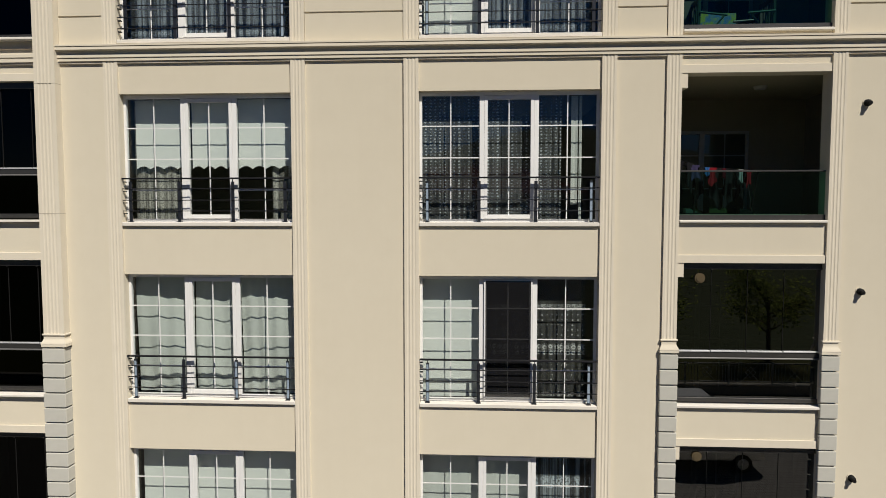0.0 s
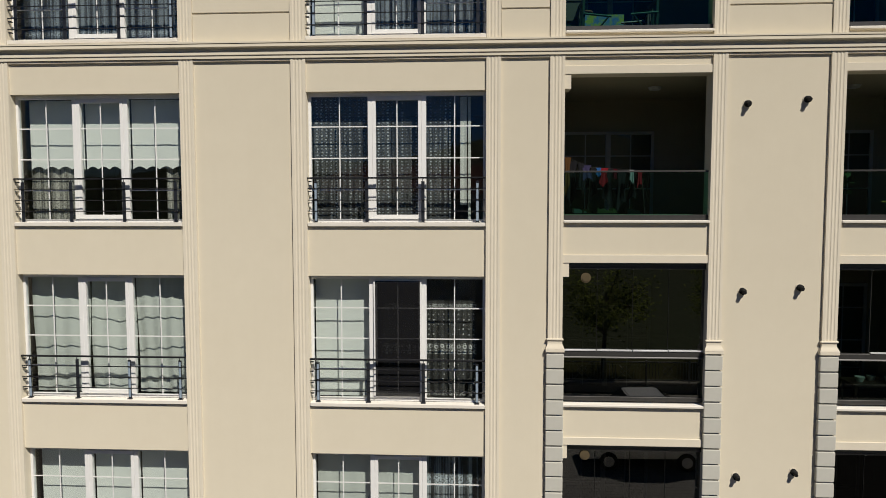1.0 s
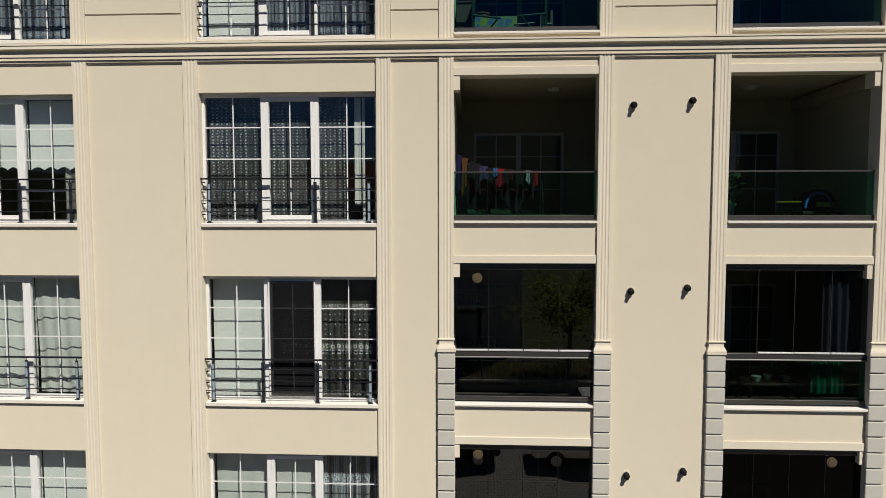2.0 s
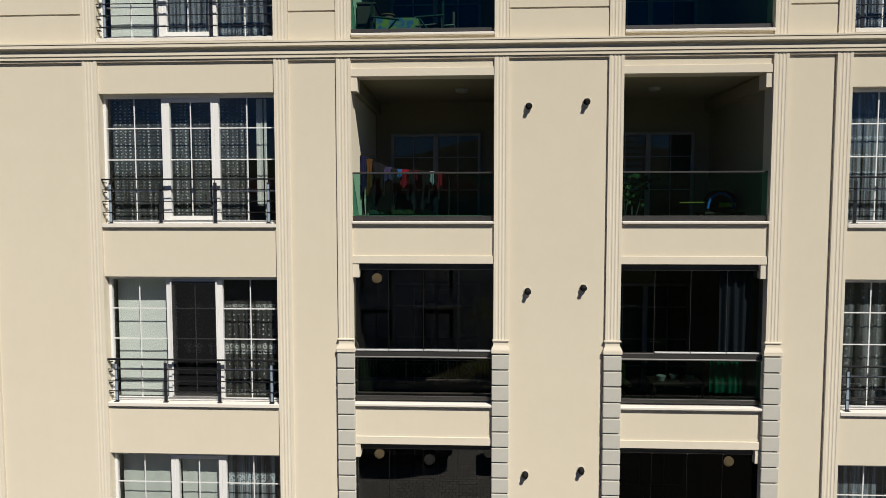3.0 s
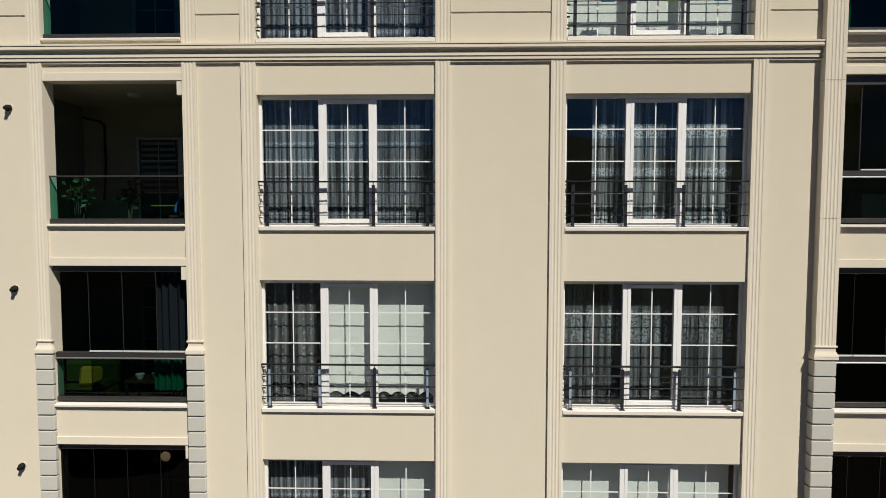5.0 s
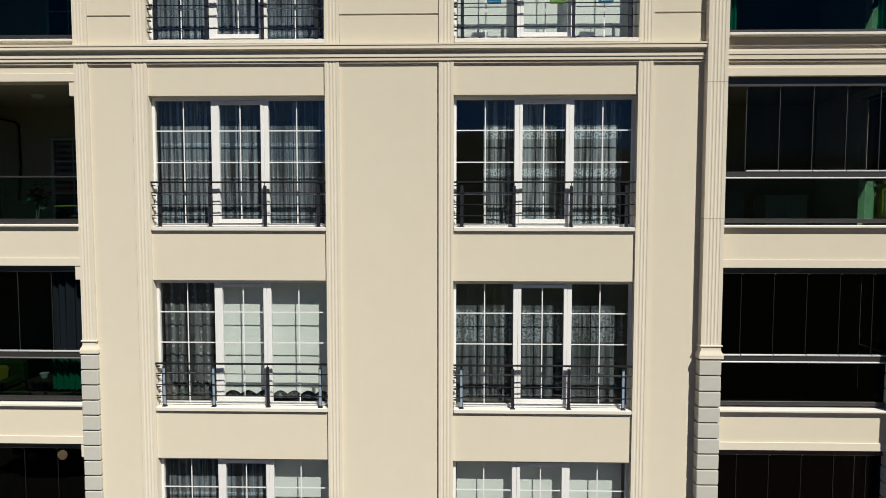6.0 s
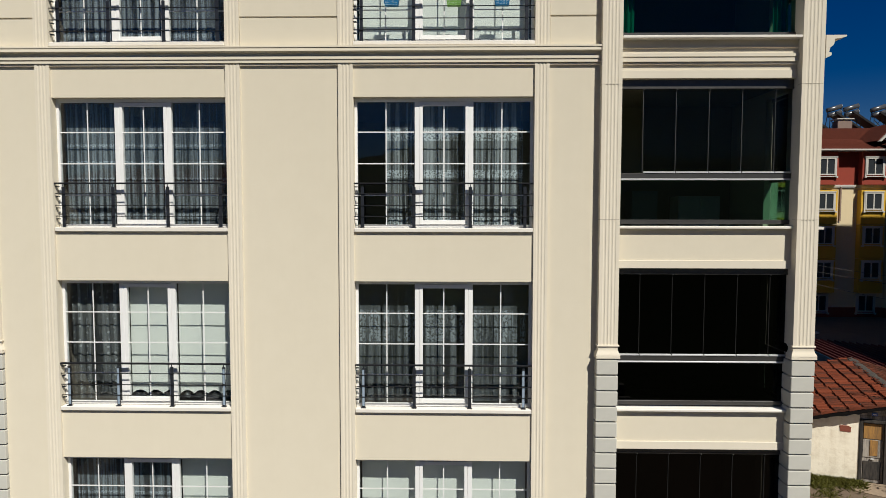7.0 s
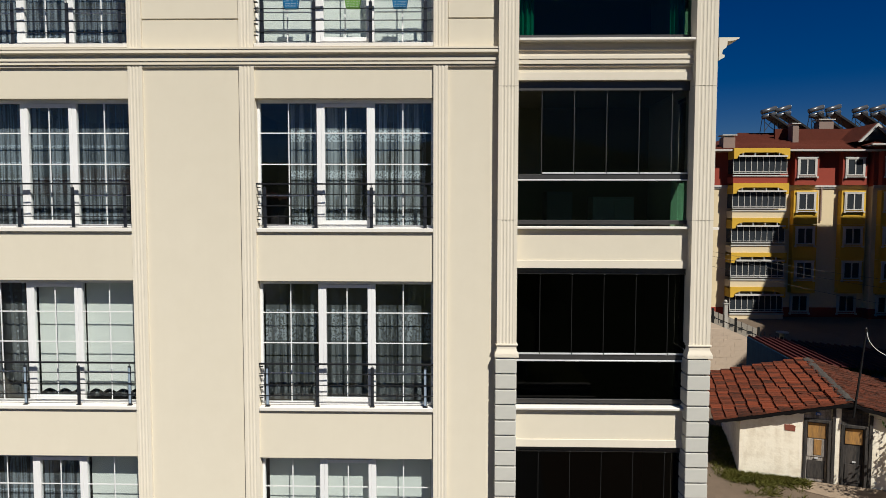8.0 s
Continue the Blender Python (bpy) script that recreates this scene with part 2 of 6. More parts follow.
def rod(bm, a, b, r, sides=10, r2=None):
    a, b = Vector(a), Vector(b)
    m = Matrix.Translation((a + b) / 2) @ (b - a).to_track_quat("Z", "Y").to_matrix().to_4x4()
    bmesh.ops.create_cone(bm, cap_ends=True, segments=sides, radius1=r, radius2=r if r2 is None else r2, depth=(b - a).length, matrix=m)
    return bm


def mesh_of(name, bm, material, smooth=False):
    me = bpy.data.meshes.new(name)
    bm.to_mesh(me)
    bm.free()
    for mat in (material if isinstance(material, (list, tuple)) else [material]):
        me.materials.append(mat)
    if smooth:
        for p in me.polygons:
            p.use_smooth = True
    return me


def part(name, bm, material, parent=None, label="", smooth=False):
    """Links a bmesh, or a mesh, as one object under a thing or a part."""
    me = bm if isinstance(bm, bpy.types.Mesh) else mesh_of(name, bm, material, smooth)
    ob = new(name, me)
    if parent:
        ob.parent = parent
        ob.matrix_parent_inverse = Matrix.Identity(4)
    if label:
        ob["label"] = label
    return ob


def thing(name, m, label, category, group="", kind=""):
    ob = new(name)
    ob.empty_display_size = 0.1
    ob.matrix_basis = m
    return tagged(ob, label, category, group, kind)


def structure(name, bm, material, label, category, parent=None):
    ob = part(name, bm, material, parent)
    return tagged(ob, label, category, "", "structure")

STAIN = surface("joint_mortar", (0.40, 0.35, 0.27), (0.32, 0.28, 0.21), 0.95)

# ---- the cream building: plan ----
PITCH, HEAD, SILL_Z = 3.0, 10.55, 8.36            # storey, window head and sill of the upper full row
ROW_Z = [3.0, 0.0, -3.0, -6.0]                    # rows, from the top
BASE, TOP = -0.4, 15.2
WINDOWS = {"a": (-4.99, -2.09), "b": (0.0, 2.92), "e": (11.975, 14.86), "f": (16.93, 19.855)}
BALCONIES = {"c": (4.165, 6.46), "d": (8.49, 10.78)}
BAYS = {"h": (-9.12, -6.345), "g": (21.22, 24.02)}
DEEP = 9.0

names = iter(range(1, 100))


def wall(x0, x1, z0, z1, y0=0.0, y1=0.25, material=STUCCO):
    return structure("wall_front_%d" % next(names), boxes((x0, x1, y0, y1, z0, z1)), material, "smooth cream stucco wall of the apartment facade", "wall")


STRIPS = [(-6.0, -4.99), (-2.09, 0.0), (2.92, 4.165), (6.46, 8.49), (10.78, 11.975), (14.86, 16.93), (19.855, 20.92)]
for a, b in STRIPS:
    wall(a, b, BASE, TOP)
for a, b in WINDOWS.values():
    zs = [TOP] + [v for r in ROW_Z for v in (HEAD + r, SILL_Z + r)] + [BASE]
    for i in range(0, len(zs), 2):
        wall(a, b, zs[i + 1], zs[i])


def head_of(key, r):
    """Height of a balcony opening's head; the corner bay's upper one is a little taller."""
    return 10.828 if key == "g" and r == 0.0 else 10.78


for key, (a, b) in {**BALCONIES, **BAYS}.items():
    zs = [TOP] + [v for r in ROW_Z for v in (head_of(key, r) + r, 8.42 + r)] + [BASE]
    y = 0.02 if key in BAYS else 0.0
    for i in range(0, len(zs), 2):
        ob = wall(a, b, zs[i + 1], zs[i], y)
        if i < 8:
            # a slightly proud band along the foot of each parapet
            part("lintel_band", boxes((a, b, y - 0.025, y, zs[i + 1], zs[i + 1] + 0.13), bevel=0.004), TRIM, ob)


# pilasters, fluted
def fluted(x0, x1, front, z0, z1, grooves=3, back=0.0):
    w = x1 - x0
    pts = [(x0, back), (x0, front)]
    edge = w * 0.16
    step = (w - 2 * edge) / grooves
    for i in range(grooves):
        g0 = x0 + edge + i * step + step * 0.14
        g1 = x0 + edge + (i + 1) * step - step * 0.14
        c, r = (g0 + g1) / 2, (g1 - g0) / 2
        for k in range(7):
            t = math.pi * k / 6
            pts.append((c - r * math.cos(t), front + 0.34 * min(r, 0.03) * math.sin(t)))
    pts += [(x1, front), (x1, back)]
    return extrude(pts, "z", z0, z1)


def moulding(parent, x0, x1, front):
    """Base moulding between the fluted shaft and the grey blocks."""
    for z0, z1, out in ((6.52, 6.548, 0.02), (6.325, 6.372, 0.036)):
        part("fillet", boxes((x0 - out, x1 + out, front - out, 0.0, z0, z1), bevel=0.006), TRIM, parent)
    n, bm, last = 14, bmesh.new(), None
    for i in range(n + 1):
        t = i / n
        out = 0.002 + 0.034 * (0.5 + 0.5 * math.cos(math.pi * min(1.0, t / 0.72))) - 0.008 * t * (1 - t)
        z = 6.3725 + 0.147 * t
        ring = [bm.verts.new(p) for p in ((x0 - out, 0.0, z), (x0 - out, front - out, z), (x1 + out, front - out, z), (x1 + out, 0.0, z))]
        if last:
            for k in range(3):
                bm.faces.new((last[k], last[k + 1], ring[k + 1], ring[k]))
        last = ring
    bmesh.ops.recalc_face_normals(bm, faces=bm.faces)
    part("cyma", bm, TRIM, parent)


def quoins(parent, x0, x1, front, back=0.0):
    w, d = x1 - x0, back - front
    bm = boxes((0, w, 0, d, 0, 0.234), bevel=0.008)
    me = mesh_of("quoin_block", bm, QUOIN)
    z = 6.32 - 0.2545
    while z > BASE:
        ob = part("quoin_block", me, QUOIN, parent)
        ob.location = (x0 + random.uniform(-0.002, 0.002), front + random.uniform(-0.002, 0.002), z)
        z -= 0.257
    part("quoin_core", boxes((x0 + 0.045, x1 - 0.045, front + 0.05, back, BASE, 6.325)), QUOIN, parent)


def pilaster(x0, x1, quoined=False, front=-0.042, grooves=3, label="fluted cream stucco pilaster on the facade", back=0.0):
    ob = structure("pilaster", fluted(x0, x1, front, 6.545 if quoined else BASE, 11.083, grooves, back), TRIM, label, "pilaster")
    part("upper_shaft", fluted(x0, x1, front, 11.083 if quoined and front < -0.1 else 11.338, TOP, grooves, back), TRIM, ob)
    if front < -0.1:
        for z in (10.71, 8.57):
            part("joint", boxes((x0 - 0.001, x1 + 0.001, front - 0.001, 0.0, z, z + 0.006)), STAIN, ob)
    if quoined:
        moulding(ob, x0, x1, front)
        quoins(ob, x0 - 0.025, x1 + (0.003 if front < -0.1 else 0.025), front - 0.03, back)
    return ob


for a, b in WINDOWS.values():
    pilaster(a - 0.24, a)
    pilaster(b, b + 0.235)
for a, b in BALCONIES.values():
    pilaster(a - 0.235, a, True, label="fluted cream pilaster standing on grey quoin blocks")
    pilaster(b, b + 0.23, True, label="fluted cream pilaster standing on grey quoin blocks")
for a, b in BAYS.values():
    pilaster(a - 0.32 if a > 0 else a - 0.35, a, True, -0.15, 4, "broad fluted corner pier standing on grey quoin blocks", 0.25)
    pilaster(b, b + 0.34 if a > 0 else b + 0.36, True, -0.15, 4, "broad fluted corner pier standing on grey quoin blocks", 0.25)

# main cornice: the profile as (y, z), drawn along the facade
CORNICE = [(0.0, 11.345), (-0.12, 11.338), (-0.135, 11.336), (-0.135, 11.310), (-0.105, 11.308), (-0.105, 11.299), (-0.125, 11.297), (-0.128, 11.255), (-0.11, 11.245), (-0.06, 11.238), (-0.05, 11.195), (-0.05, 11.187),
           (-0.072, 11.185), (-0.072, 11.138), (-0.048, 11.136), (-0.048, 11.124), (-0.058, 11.122), (-0.058, 11.083), (0.0, 11.083)]
BAY_CORNICE = [(0.02, 11.422), (-0.01, 11.422), (-0.01, 11.33), (-0.035, 11.325), (-0.035, 11.30), (-0.01, 11.295), (-0.01, 11.215), (-0.05, 11.21), (-0.05, 11.16), (-0.028, 11.157), (-0.028, 11.142), (-0.04, 11.14), (-0.04, 11.083), (0.02, 11.083)]
SIDE_CORNICE = [(0.0, 11.46), (-0.32, 11.46), (-0.31, 11.435), (-0.22, 11.41), (-0.13, 11.40), (-0.13, 11.345), (-0.11, 11.30), (-0.06, 11.262), (-0.05, 11.195), (-0.09, 11.19), (-0.09, 11.15), (0.0, 11.10)]
structure("cornice", extrude(CORNICE, "x", -5.985, 20.9), TRIM, "stepped cream cornice moulding running across the facade", "cornice")
for x0, x1 in BAYS.values():
    structure("cornice", extrude(BAY_CORNICE, "x", x0, x1), TRIM, "plain cream fascia with fillets between the corner piers", "cornice")
structure("cornice", extrude([(24.375 - p[0], p[1]) for p in SIDE_CORNICE], "y", -0.15, DEEP), TRIM, "stepped cream cornice moulding round the corner", "cornice")
for r in ROW_Z[1:2]:
    structure("side_ledge", boxes((24.377, 24.475, -0.1, DEEP, 8.42 + r, 8.46 + r)), SILL, "narrow pale ledge along the side wall", "sill")
# small fillets under the cornice, between the pilasters
edges = []
for a, b in list(WINDOWS.values()) + list(BALCONIES.values()):
    edges += [(a - 0.24, a), (b, b + 0.235)]
edges = sorted(edges)
spans = [(-5.985, edges[0][0])] + [(edges[i][1], edges[i + 1][0]) for i in range(len(edges) - 1)] + [(edges[-1][1], 20.9), BAYS["g"], BAYS["h"]]
FILLET = [(0.0, 11.083), (-0.018, 11.083), (-0.018, 11.072), (-0.036, 11.070), (-0.036, 11.048), (0.0, 11.046)]
for a, b in spans:
    y = 0.02 if a > 21 or a < -6 else 0.0
    structure("cornice_fillet", extrude([(p[0] + y, p[1]) for p in FILLET], "x", a + 0.004, b - 0.004), TRIM, "narrow cream fillet under the cornice", "trim")
# grooved joint in the plain walls of the top storey
for a, b in ((-5.985, -5.23), (-1.855, -0.24), (3.155, 3.93), (6.69, 8.255), (11.01, 11.735), (15.095, 16.69), (20.09, 20.9)):
    structure("wall_panel", boxes((a + 0.004, b - 0.004, -0.018, -0.0005, 11.347, 11.80), (a + 0.004, b - 0.004, -0.018, -0.0005, 11.825, TOP), bevel=0.004), STUCCO, "cream stucco panel with a grooved joint", "wall panel")

# shell: sides, back, roof, storeys, partitions
structure("wall_west", boxes((-9.47, -9.22, 0.25, DEEP, BASE, TOP)), STUCCO, "plain cream side wall", "wall")
structure("wall_east", boxes((24.12, 24.37, 1.19, DEEP, BASE, TOP)), STUCCO, "plain cream side wall", "wall")
# the corner balconies are open to the side as well, over low parapets
zs = [TOP] + [v for r in ROW_Z for v in (10.70 + r, 8.42 + r)] + [BASE]
for i in range(0, len(zs), 2):
    structure("wall_east_%d" % (i // 2 + 1), boxes((24.12, 24.37, 0.252, 1.188, zs[i + 1], zs[i])), STUCCO, "plain cream side wall", "wall")
structure("wall_north", boxes((-9.47, 24.37, DEEP, DEEP + 0.25, BASE, TOP)), STUCCO, "plain cream back wall", "wall")
structure("roof", boxes((-9.6, 24.5, -0.3, DEEP + 0.35, TOP, TOP + 0.3)), TRIM, "flat roof slab with a cream edge", "roof")
for i, r in enumerate(ROW_Z + [-9.0]):
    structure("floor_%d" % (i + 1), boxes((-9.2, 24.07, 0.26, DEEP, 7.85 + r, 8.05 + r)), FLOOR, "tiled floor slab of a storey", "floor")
    structure("ceiling_%d" % (i + 1), boxes((-9.2, 24.07, 0.26, DEEP, 7.80 + r, 7.846 + r)), SHADE_PLASTER, "plastered ceiling of a storey", "ceiling")
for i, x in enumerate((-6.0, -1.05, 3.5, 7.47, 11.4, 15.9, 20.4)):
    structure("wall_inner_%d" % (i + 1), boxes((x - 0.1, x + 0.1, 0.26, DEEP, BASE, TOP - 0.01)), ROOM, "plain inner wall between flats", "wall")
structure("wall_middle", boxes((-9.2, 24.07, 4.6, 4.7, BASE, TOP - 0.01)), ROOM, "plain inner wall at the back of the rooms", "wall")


NET = cloth_mat("insect_net", (0.02, 0.02, 0.022), 0.42, weave=900.0)

# ---- windows ----
def window(key, n, x0, x1, r, screen=False):
    w, s = x1 - x0, (x1 - x0) / 2.92
    ob = thing("window_%d" % n, pose(x0, 0, r), "three-light white plastic window with thin glazing bars", "window", "", "structure")
    z0, z1, yf, yb = 8.43, 10.55, 0.112, 0.18
    X = [v * s for v in (0.0, 0.045, 0.985, 1.105, 1.805, 1.945, 2.875, 2.92)]
    part("window_frame", boxes((X[0], X[1], yf, yb, z0, z1), (X[6], X[7], yf, yb, z0, z1), (X[1], X[6], yf, yb, z1 - 0.06, z1), (X[1], X[6], yf, yb, z0, z0 + 0.05), bevel=0.004), PVC, ob)
    for a, b in ((X[2], X[2] + 0.075 * s), (X[5] - 0.075 * s, X[5])):
        part("mullion", boxes((a, b, yf - 0.004, yb, z0 + 0.05, z1 - 0.06), bevel=0.004), PVC, ob)
    # the middle light opens: a sash of its own, set a little forward
    a, b = X[2] + 0.0765 * s, X[5] - 0.0765 * s
    sash = part("sash", boxes((a, a + 0.055, yf - 0.007, yb, z0 + 0.055, z1 - 0.066), (b - 0.055, b, yf - 0.007, yb, z0 + 0.055, z1 - 0.066),
                              (a + 0.055, b - 0.055, yf - 0.007, yb, z0 + 0.055, z0 + 0.125), (a + 0.055, b - 0.055, yf - 0.007, yb, z1 - 0.126, z1 - 0.066), bevel=0.004), PVC, ob)
    lights = ((X[1], X[2], z0 + 0.05, z1 - 0.06, ob), (a + 0.055, b - 0.055, z0 + 0.125, z1 - 0.126, sash), (X[5], X[6], z0 + 0.05, z1 - 0.06, ob))
    for i, (l, q, lo, hi, host) in enumerate(lights):
        part("pane", sheet(l, q, 0.145, lo, hi), GLASS, host)
        mid = (l + q) / 2
        part("glazing_bar", boxes((mid - 0.009, mid + 0.009, 0.135, 0.140, lo, hi)), PVC, host)
        for z in ((10.0, 9.485) if i == 1 else (10.0, 9.485, 8.965)):
            part("glazing_bar", boxes((l, q, 0.133, 0.138, z - 0.009, z + 0.009)), PVC, host)
    if screen:
        part("insect_screen", boxes((a + 0.02, b - 0.02, yf - 0.032, yf - 0.03, z0 + 0.09, z1 - 0.09)), NET, sash, "dark insect screen")
        part("screen_frame", boxes((a + 0.005, a + 0.03, yf - 0.036, yf - 0.022, z0 + 0.06, z1 - 0.07), (b - 0.03, b - 0.005, yf - 0.036, yf - 0.022, z0 + 0.06, z1 - 0.07)), PVC, sash)
    # plastered reveal behind the frame and the sill board in front
    part("window_sill", boxes((0.006, w - 0.006, -0.045, 0.112, 8.362, 8.428), bevel=0.008), SILL, ob)
    return ob


# posts that still wear a pale protective film, by window and row
FILMED = {("a", 2): (0, 2, 3), ("b", 1): (0, 3), ("b", 2): (0, 3), ("e", 2): (0, 1, 3), ("f", 2): (0, 3), ("a", 0): (3,), ("b", 0): (0,)}


def railing(x0, x1, r, filmed=()):
    w = x1 - x0
    ob = thing("window_railing", pose(x0, 0, r), "low black metal railing of four bars across a window", "railing", "window railings")
    for z, h, y0, y1 in ((9.155, 0.013, -0.02, 0.025), (8.985, 0.007, -0.005, 0.009), (8.795, 0.007, -0.005, 0.009), (8.615, 0.007, -0.005, 0.009)):
        part("rail", boxes((0.004, w - 0.004, y0, y1, z - h, z + h), bevel=0.003), RAIL, ob)
    for k, x in enumerate((0.135, 0.335 * w, 0.65 * w, w - 0.135)):
        if k in filmed:
            part("film", boxes((x - 0.019, x + 0.019, 0.006, 0.009, 8.46, 8.80), (x - 0.019, x + 0.016, 0.006, 0.009, 8.815, 9.07)), FILM, ob, "pale blue protective film")
        post = part("post", boxes((x - 0.027, x + 0.027, 0.010, 0.022, 8.432, 9.10), (x - 0.006, x + 0.006, 0.004, 0.018, 9.08, 9.145), bevel=0.003), POST, ob)
        part("foot", boxes((x - 0.04, x + 0.04, -0.02, 0.04, 8.430, 8.442), bevel=0.003), POST, post)
    for x in (0.03,):
        for z in (9.10, 8.94, 8.75, 8.57):
            part("bracket", boxes((x - 0.025, x + 0.025, 0.012, 0.06, z - 0.008, z + 0.008)), RAIL, ob)
    return ob


n = 0
for key, (a, b) in WINDOWS.items():
    for i, r in enumerate(ROW_Z):
        n += 1
        window(key, n, a, b, r, (key, i) == ("b", 2))
        railing(a, b, r, FILMED.get((key, i), ()))


# ---- curtains ----
def drape(name, x0, x1, z0, z1, y, r, material, label, amp=0.02, folds=8, scallop=0.0, scallops=4, seed=0, swell=0.0, category="curtain"):
    """A hanging cloth with pleats; scallop: depth of a waved lower hem."""
    rng = random.Random(seed)
    bm, nx, nz = bmesh.new(), max(24, int((x1 - x0) * 90)), 12
    ph = [rng.uniform(0, 6.28) for _ in range(4)]
    grid = []
    for j in range(nz + 1):
        t = j / nz
        row = []
        for i in range(nx + 1):
            u = i / nx
            low = z0 + scallop * abs(math.sin(math.pi * scallops * u)) if scallop else z0
            z = low + (z1 - low) * t
            wave = math.sin(2 * math.pi * folds * u + ph[0] + 0.6 * math.sin(5 * u + ph[1])) + 0.5 * math.sin(2 * math.pi * folds * 0.43 * u + ph[2] + t)
            row.append(bm.verts.new((x0 + (x1 - x0) * u, y + amp * wave * (1.0 - 0.35 * t) + swell * math.sin(3 * u + 4 * t + ph[3]), z)))
        grid.append(row)
    for j in range(nz):
        for i in range(nx):
            bm.faces.new((grid[j][i], grid[j][i + 1], grid[j + 1][i + 1], grid[j + 1][i]))
    ob = part(name, bm, material, None, "", True)
    ob.location = (0, 0, r)
    return tagged(ob, label, category)


WHITE_CLOTH = cloth_mat("white_cloth", (0.72, 0.74, 0.69), 0.0, through_light=0.15)
BLIND_CLOTH = cloth_mat("blind_cloth", (0.87, 0.88, 0.83), 0.0, through_light=0.06)
GREY_SHEER = sheer_mat("grey_sheer", (0.74, 0.83, 0.92), 0.06, 0.42, 15.0, [("lace", 9.80, 0.024, 0.05, 0.45), ("lace", 9.52, 0.022, 0.05, 0.45), ("lace", 9.24, 0.024, 0.05, 0.45), ("lace", 8.62, 0.03, 0.06, 0.3)], speckle=0.26)
SOFT_SHEER = sheer_mat("soft_grey_sheer", (0.72, 0.76, 0.78), 0.06, 0.28, 9.0, [("dot", 9.5, 1.1, 0.12, 0.3)])
DARK_LACE = sheer_mat("dark_lace", (0.80, 0.84, 0.86), 0.04, 0.06, 11.0, [("dash", 9.4, 1.2, 0.08, 0.62), ("lace", 9.4, 1.2, 0.05, 0.16)], speckle=0.08)
OLD_LACE = sheer_mat("patterned_lace", (0.80, 0.78, 0.70), 0.22, 0.34, 13.0, [("lace", 9.4, 1.2, 0.06, 0.3)], speckle=0.2)
LACE = sheer_mat("white_lace", (0.84, 0.92, 0.97), 0.04, 0.50, 14.0, [("lace", 9.98, 0.10, 0.07, 0.6), ("lace", 9.33, 0.065, 0.06, 0.7), ("lace", 8.74, 0.03, 0.06, 0.4), ("lace", 8.55, 0.07, 0.07, 0.6)], speckle=0.06)
DIM_LACE = sheer_mat("ring_lace", (0.88, 0.88, 0.84), 0.03, 0.10, 10.0, [("lace", 10.0, 0.05, 0.05, 0.6), ("dot", 9.72, 0.24, 0.085, 0.6), ("ring", 9.28, 0.10, 0.095, 0.7), ("lace", 9.28, 0.09, 0.04, 0.35), ("dot", 8.9, 0.25, 0.085, 0.5), ("lace", 8.52, 0.045, 0.05, 0.5)])
VEIL = sheer_mat("flowered_veil", (0.72, 0.79, 0.84), 0.06, 0.22, 11.0, [("lace", 9.76, 0.27, 0.09, 0.28)], speckle=0.05)
CURTAIN_Y = 0.33


def dress(key, i, pieces):
    """Cloths of one window; each piece: kind, from, to (shares of the width), foot, head, material and extras."""
    a, b = WINDOWS[key]
    r, w = ROW_Z[i], b - a
    for k, (u0, u1, z0, z1, mat, label, extra) in enumerate(pieces):
        drape("roller_blind" if "blind" in label else "curtain", a + u0 * w, a + u1 * w, z0, z1, extra.pop("y", CURTAIN_Y), r, mat, label,
              seed=hash_of(key, i, k), category="blind" if "blind" in label else "curtain", **extra)


def hash_of(key, i, k):
    return ord(key) * 100 + i * 10 + k


def blind(u0, u1, z0=8.45, **extra):
    return (u0, u1, z0, 10.5, BLIND_CLOTH, "white roller blind with a scalloped lower hem" if extra.get("scallop") else "plain white roller blind, drawn down", {"amp": 0.002, "folds": 2, **extra})


def cloth(u0, u1, mat, label, z0=8.46, z1=10.5, **extra):
    return (u0, u1, z0, z1, mat, label, {"amp": 0.0035, "folds": max(3, int((u1 - u0) * 26)), **extra})


dress("a", 0, [cloth(0.02, 0.98, GREY_SHEER, "grey pleated sheer curtain")])
dress("a", 1, [blind(0.03, 0.36, 9.33, scallop=0.05), blind(0.37, 0.64, 9.33, scallop=0.05), blind(0.65, 0.97, 9.33, scallop=0.05),
               cloth(0.01, 0.34, OLD_LACE, "white patterned lace curtain", y=0.40), cloth(0.84, 0.99, OLD_LACE, "white patterned lace curtain", y=0.40)])
dress("a", 2, [cloth(0.01, 0.36, WHITE_CLOTH, "white cloth curtain with soft folds", folds=3, swell=0.03, amp=0.014), cloth(0.37, 0.64, WHITE_CLOTH, "white cloth curtain with soft folds", folds=3, swell=0.03, amp=0.014),
               cloth(0.65, 0.99, WHITE_CLOTH, "white cloth curtain with soft folds", folds=4, swell=0.03, amp=0.014)])
dress("a", 3, [blind(0.02, 0.35), blind(0.36, 0.64), blind(0.65, 0.98)])
dress("b", 0, [blind(0.02, 0.35), cloth(0.36, 0.98, GREY_SHEER, "grey pleated sheer curtain")])
dress("b", 1, [cloth(0.01, 0.80, DARK_LACE, "dark patterned lace curtain"), cloth(0.855, 0.892, WHITE_CLOTH, "narrow white side curtain, drawn together", z0=8.72, folds=1, amp=0.005), cloth(0.90, 0.915, WHITE_CLOTH, "narrow white side curtain, drawn together", folds=1, amp=0.004)])
dress("b", 2, [blind(0.01, 0.36), cloth(0.40, 0.95, DIM_LACE, "white lace curtain with flowered bands")])
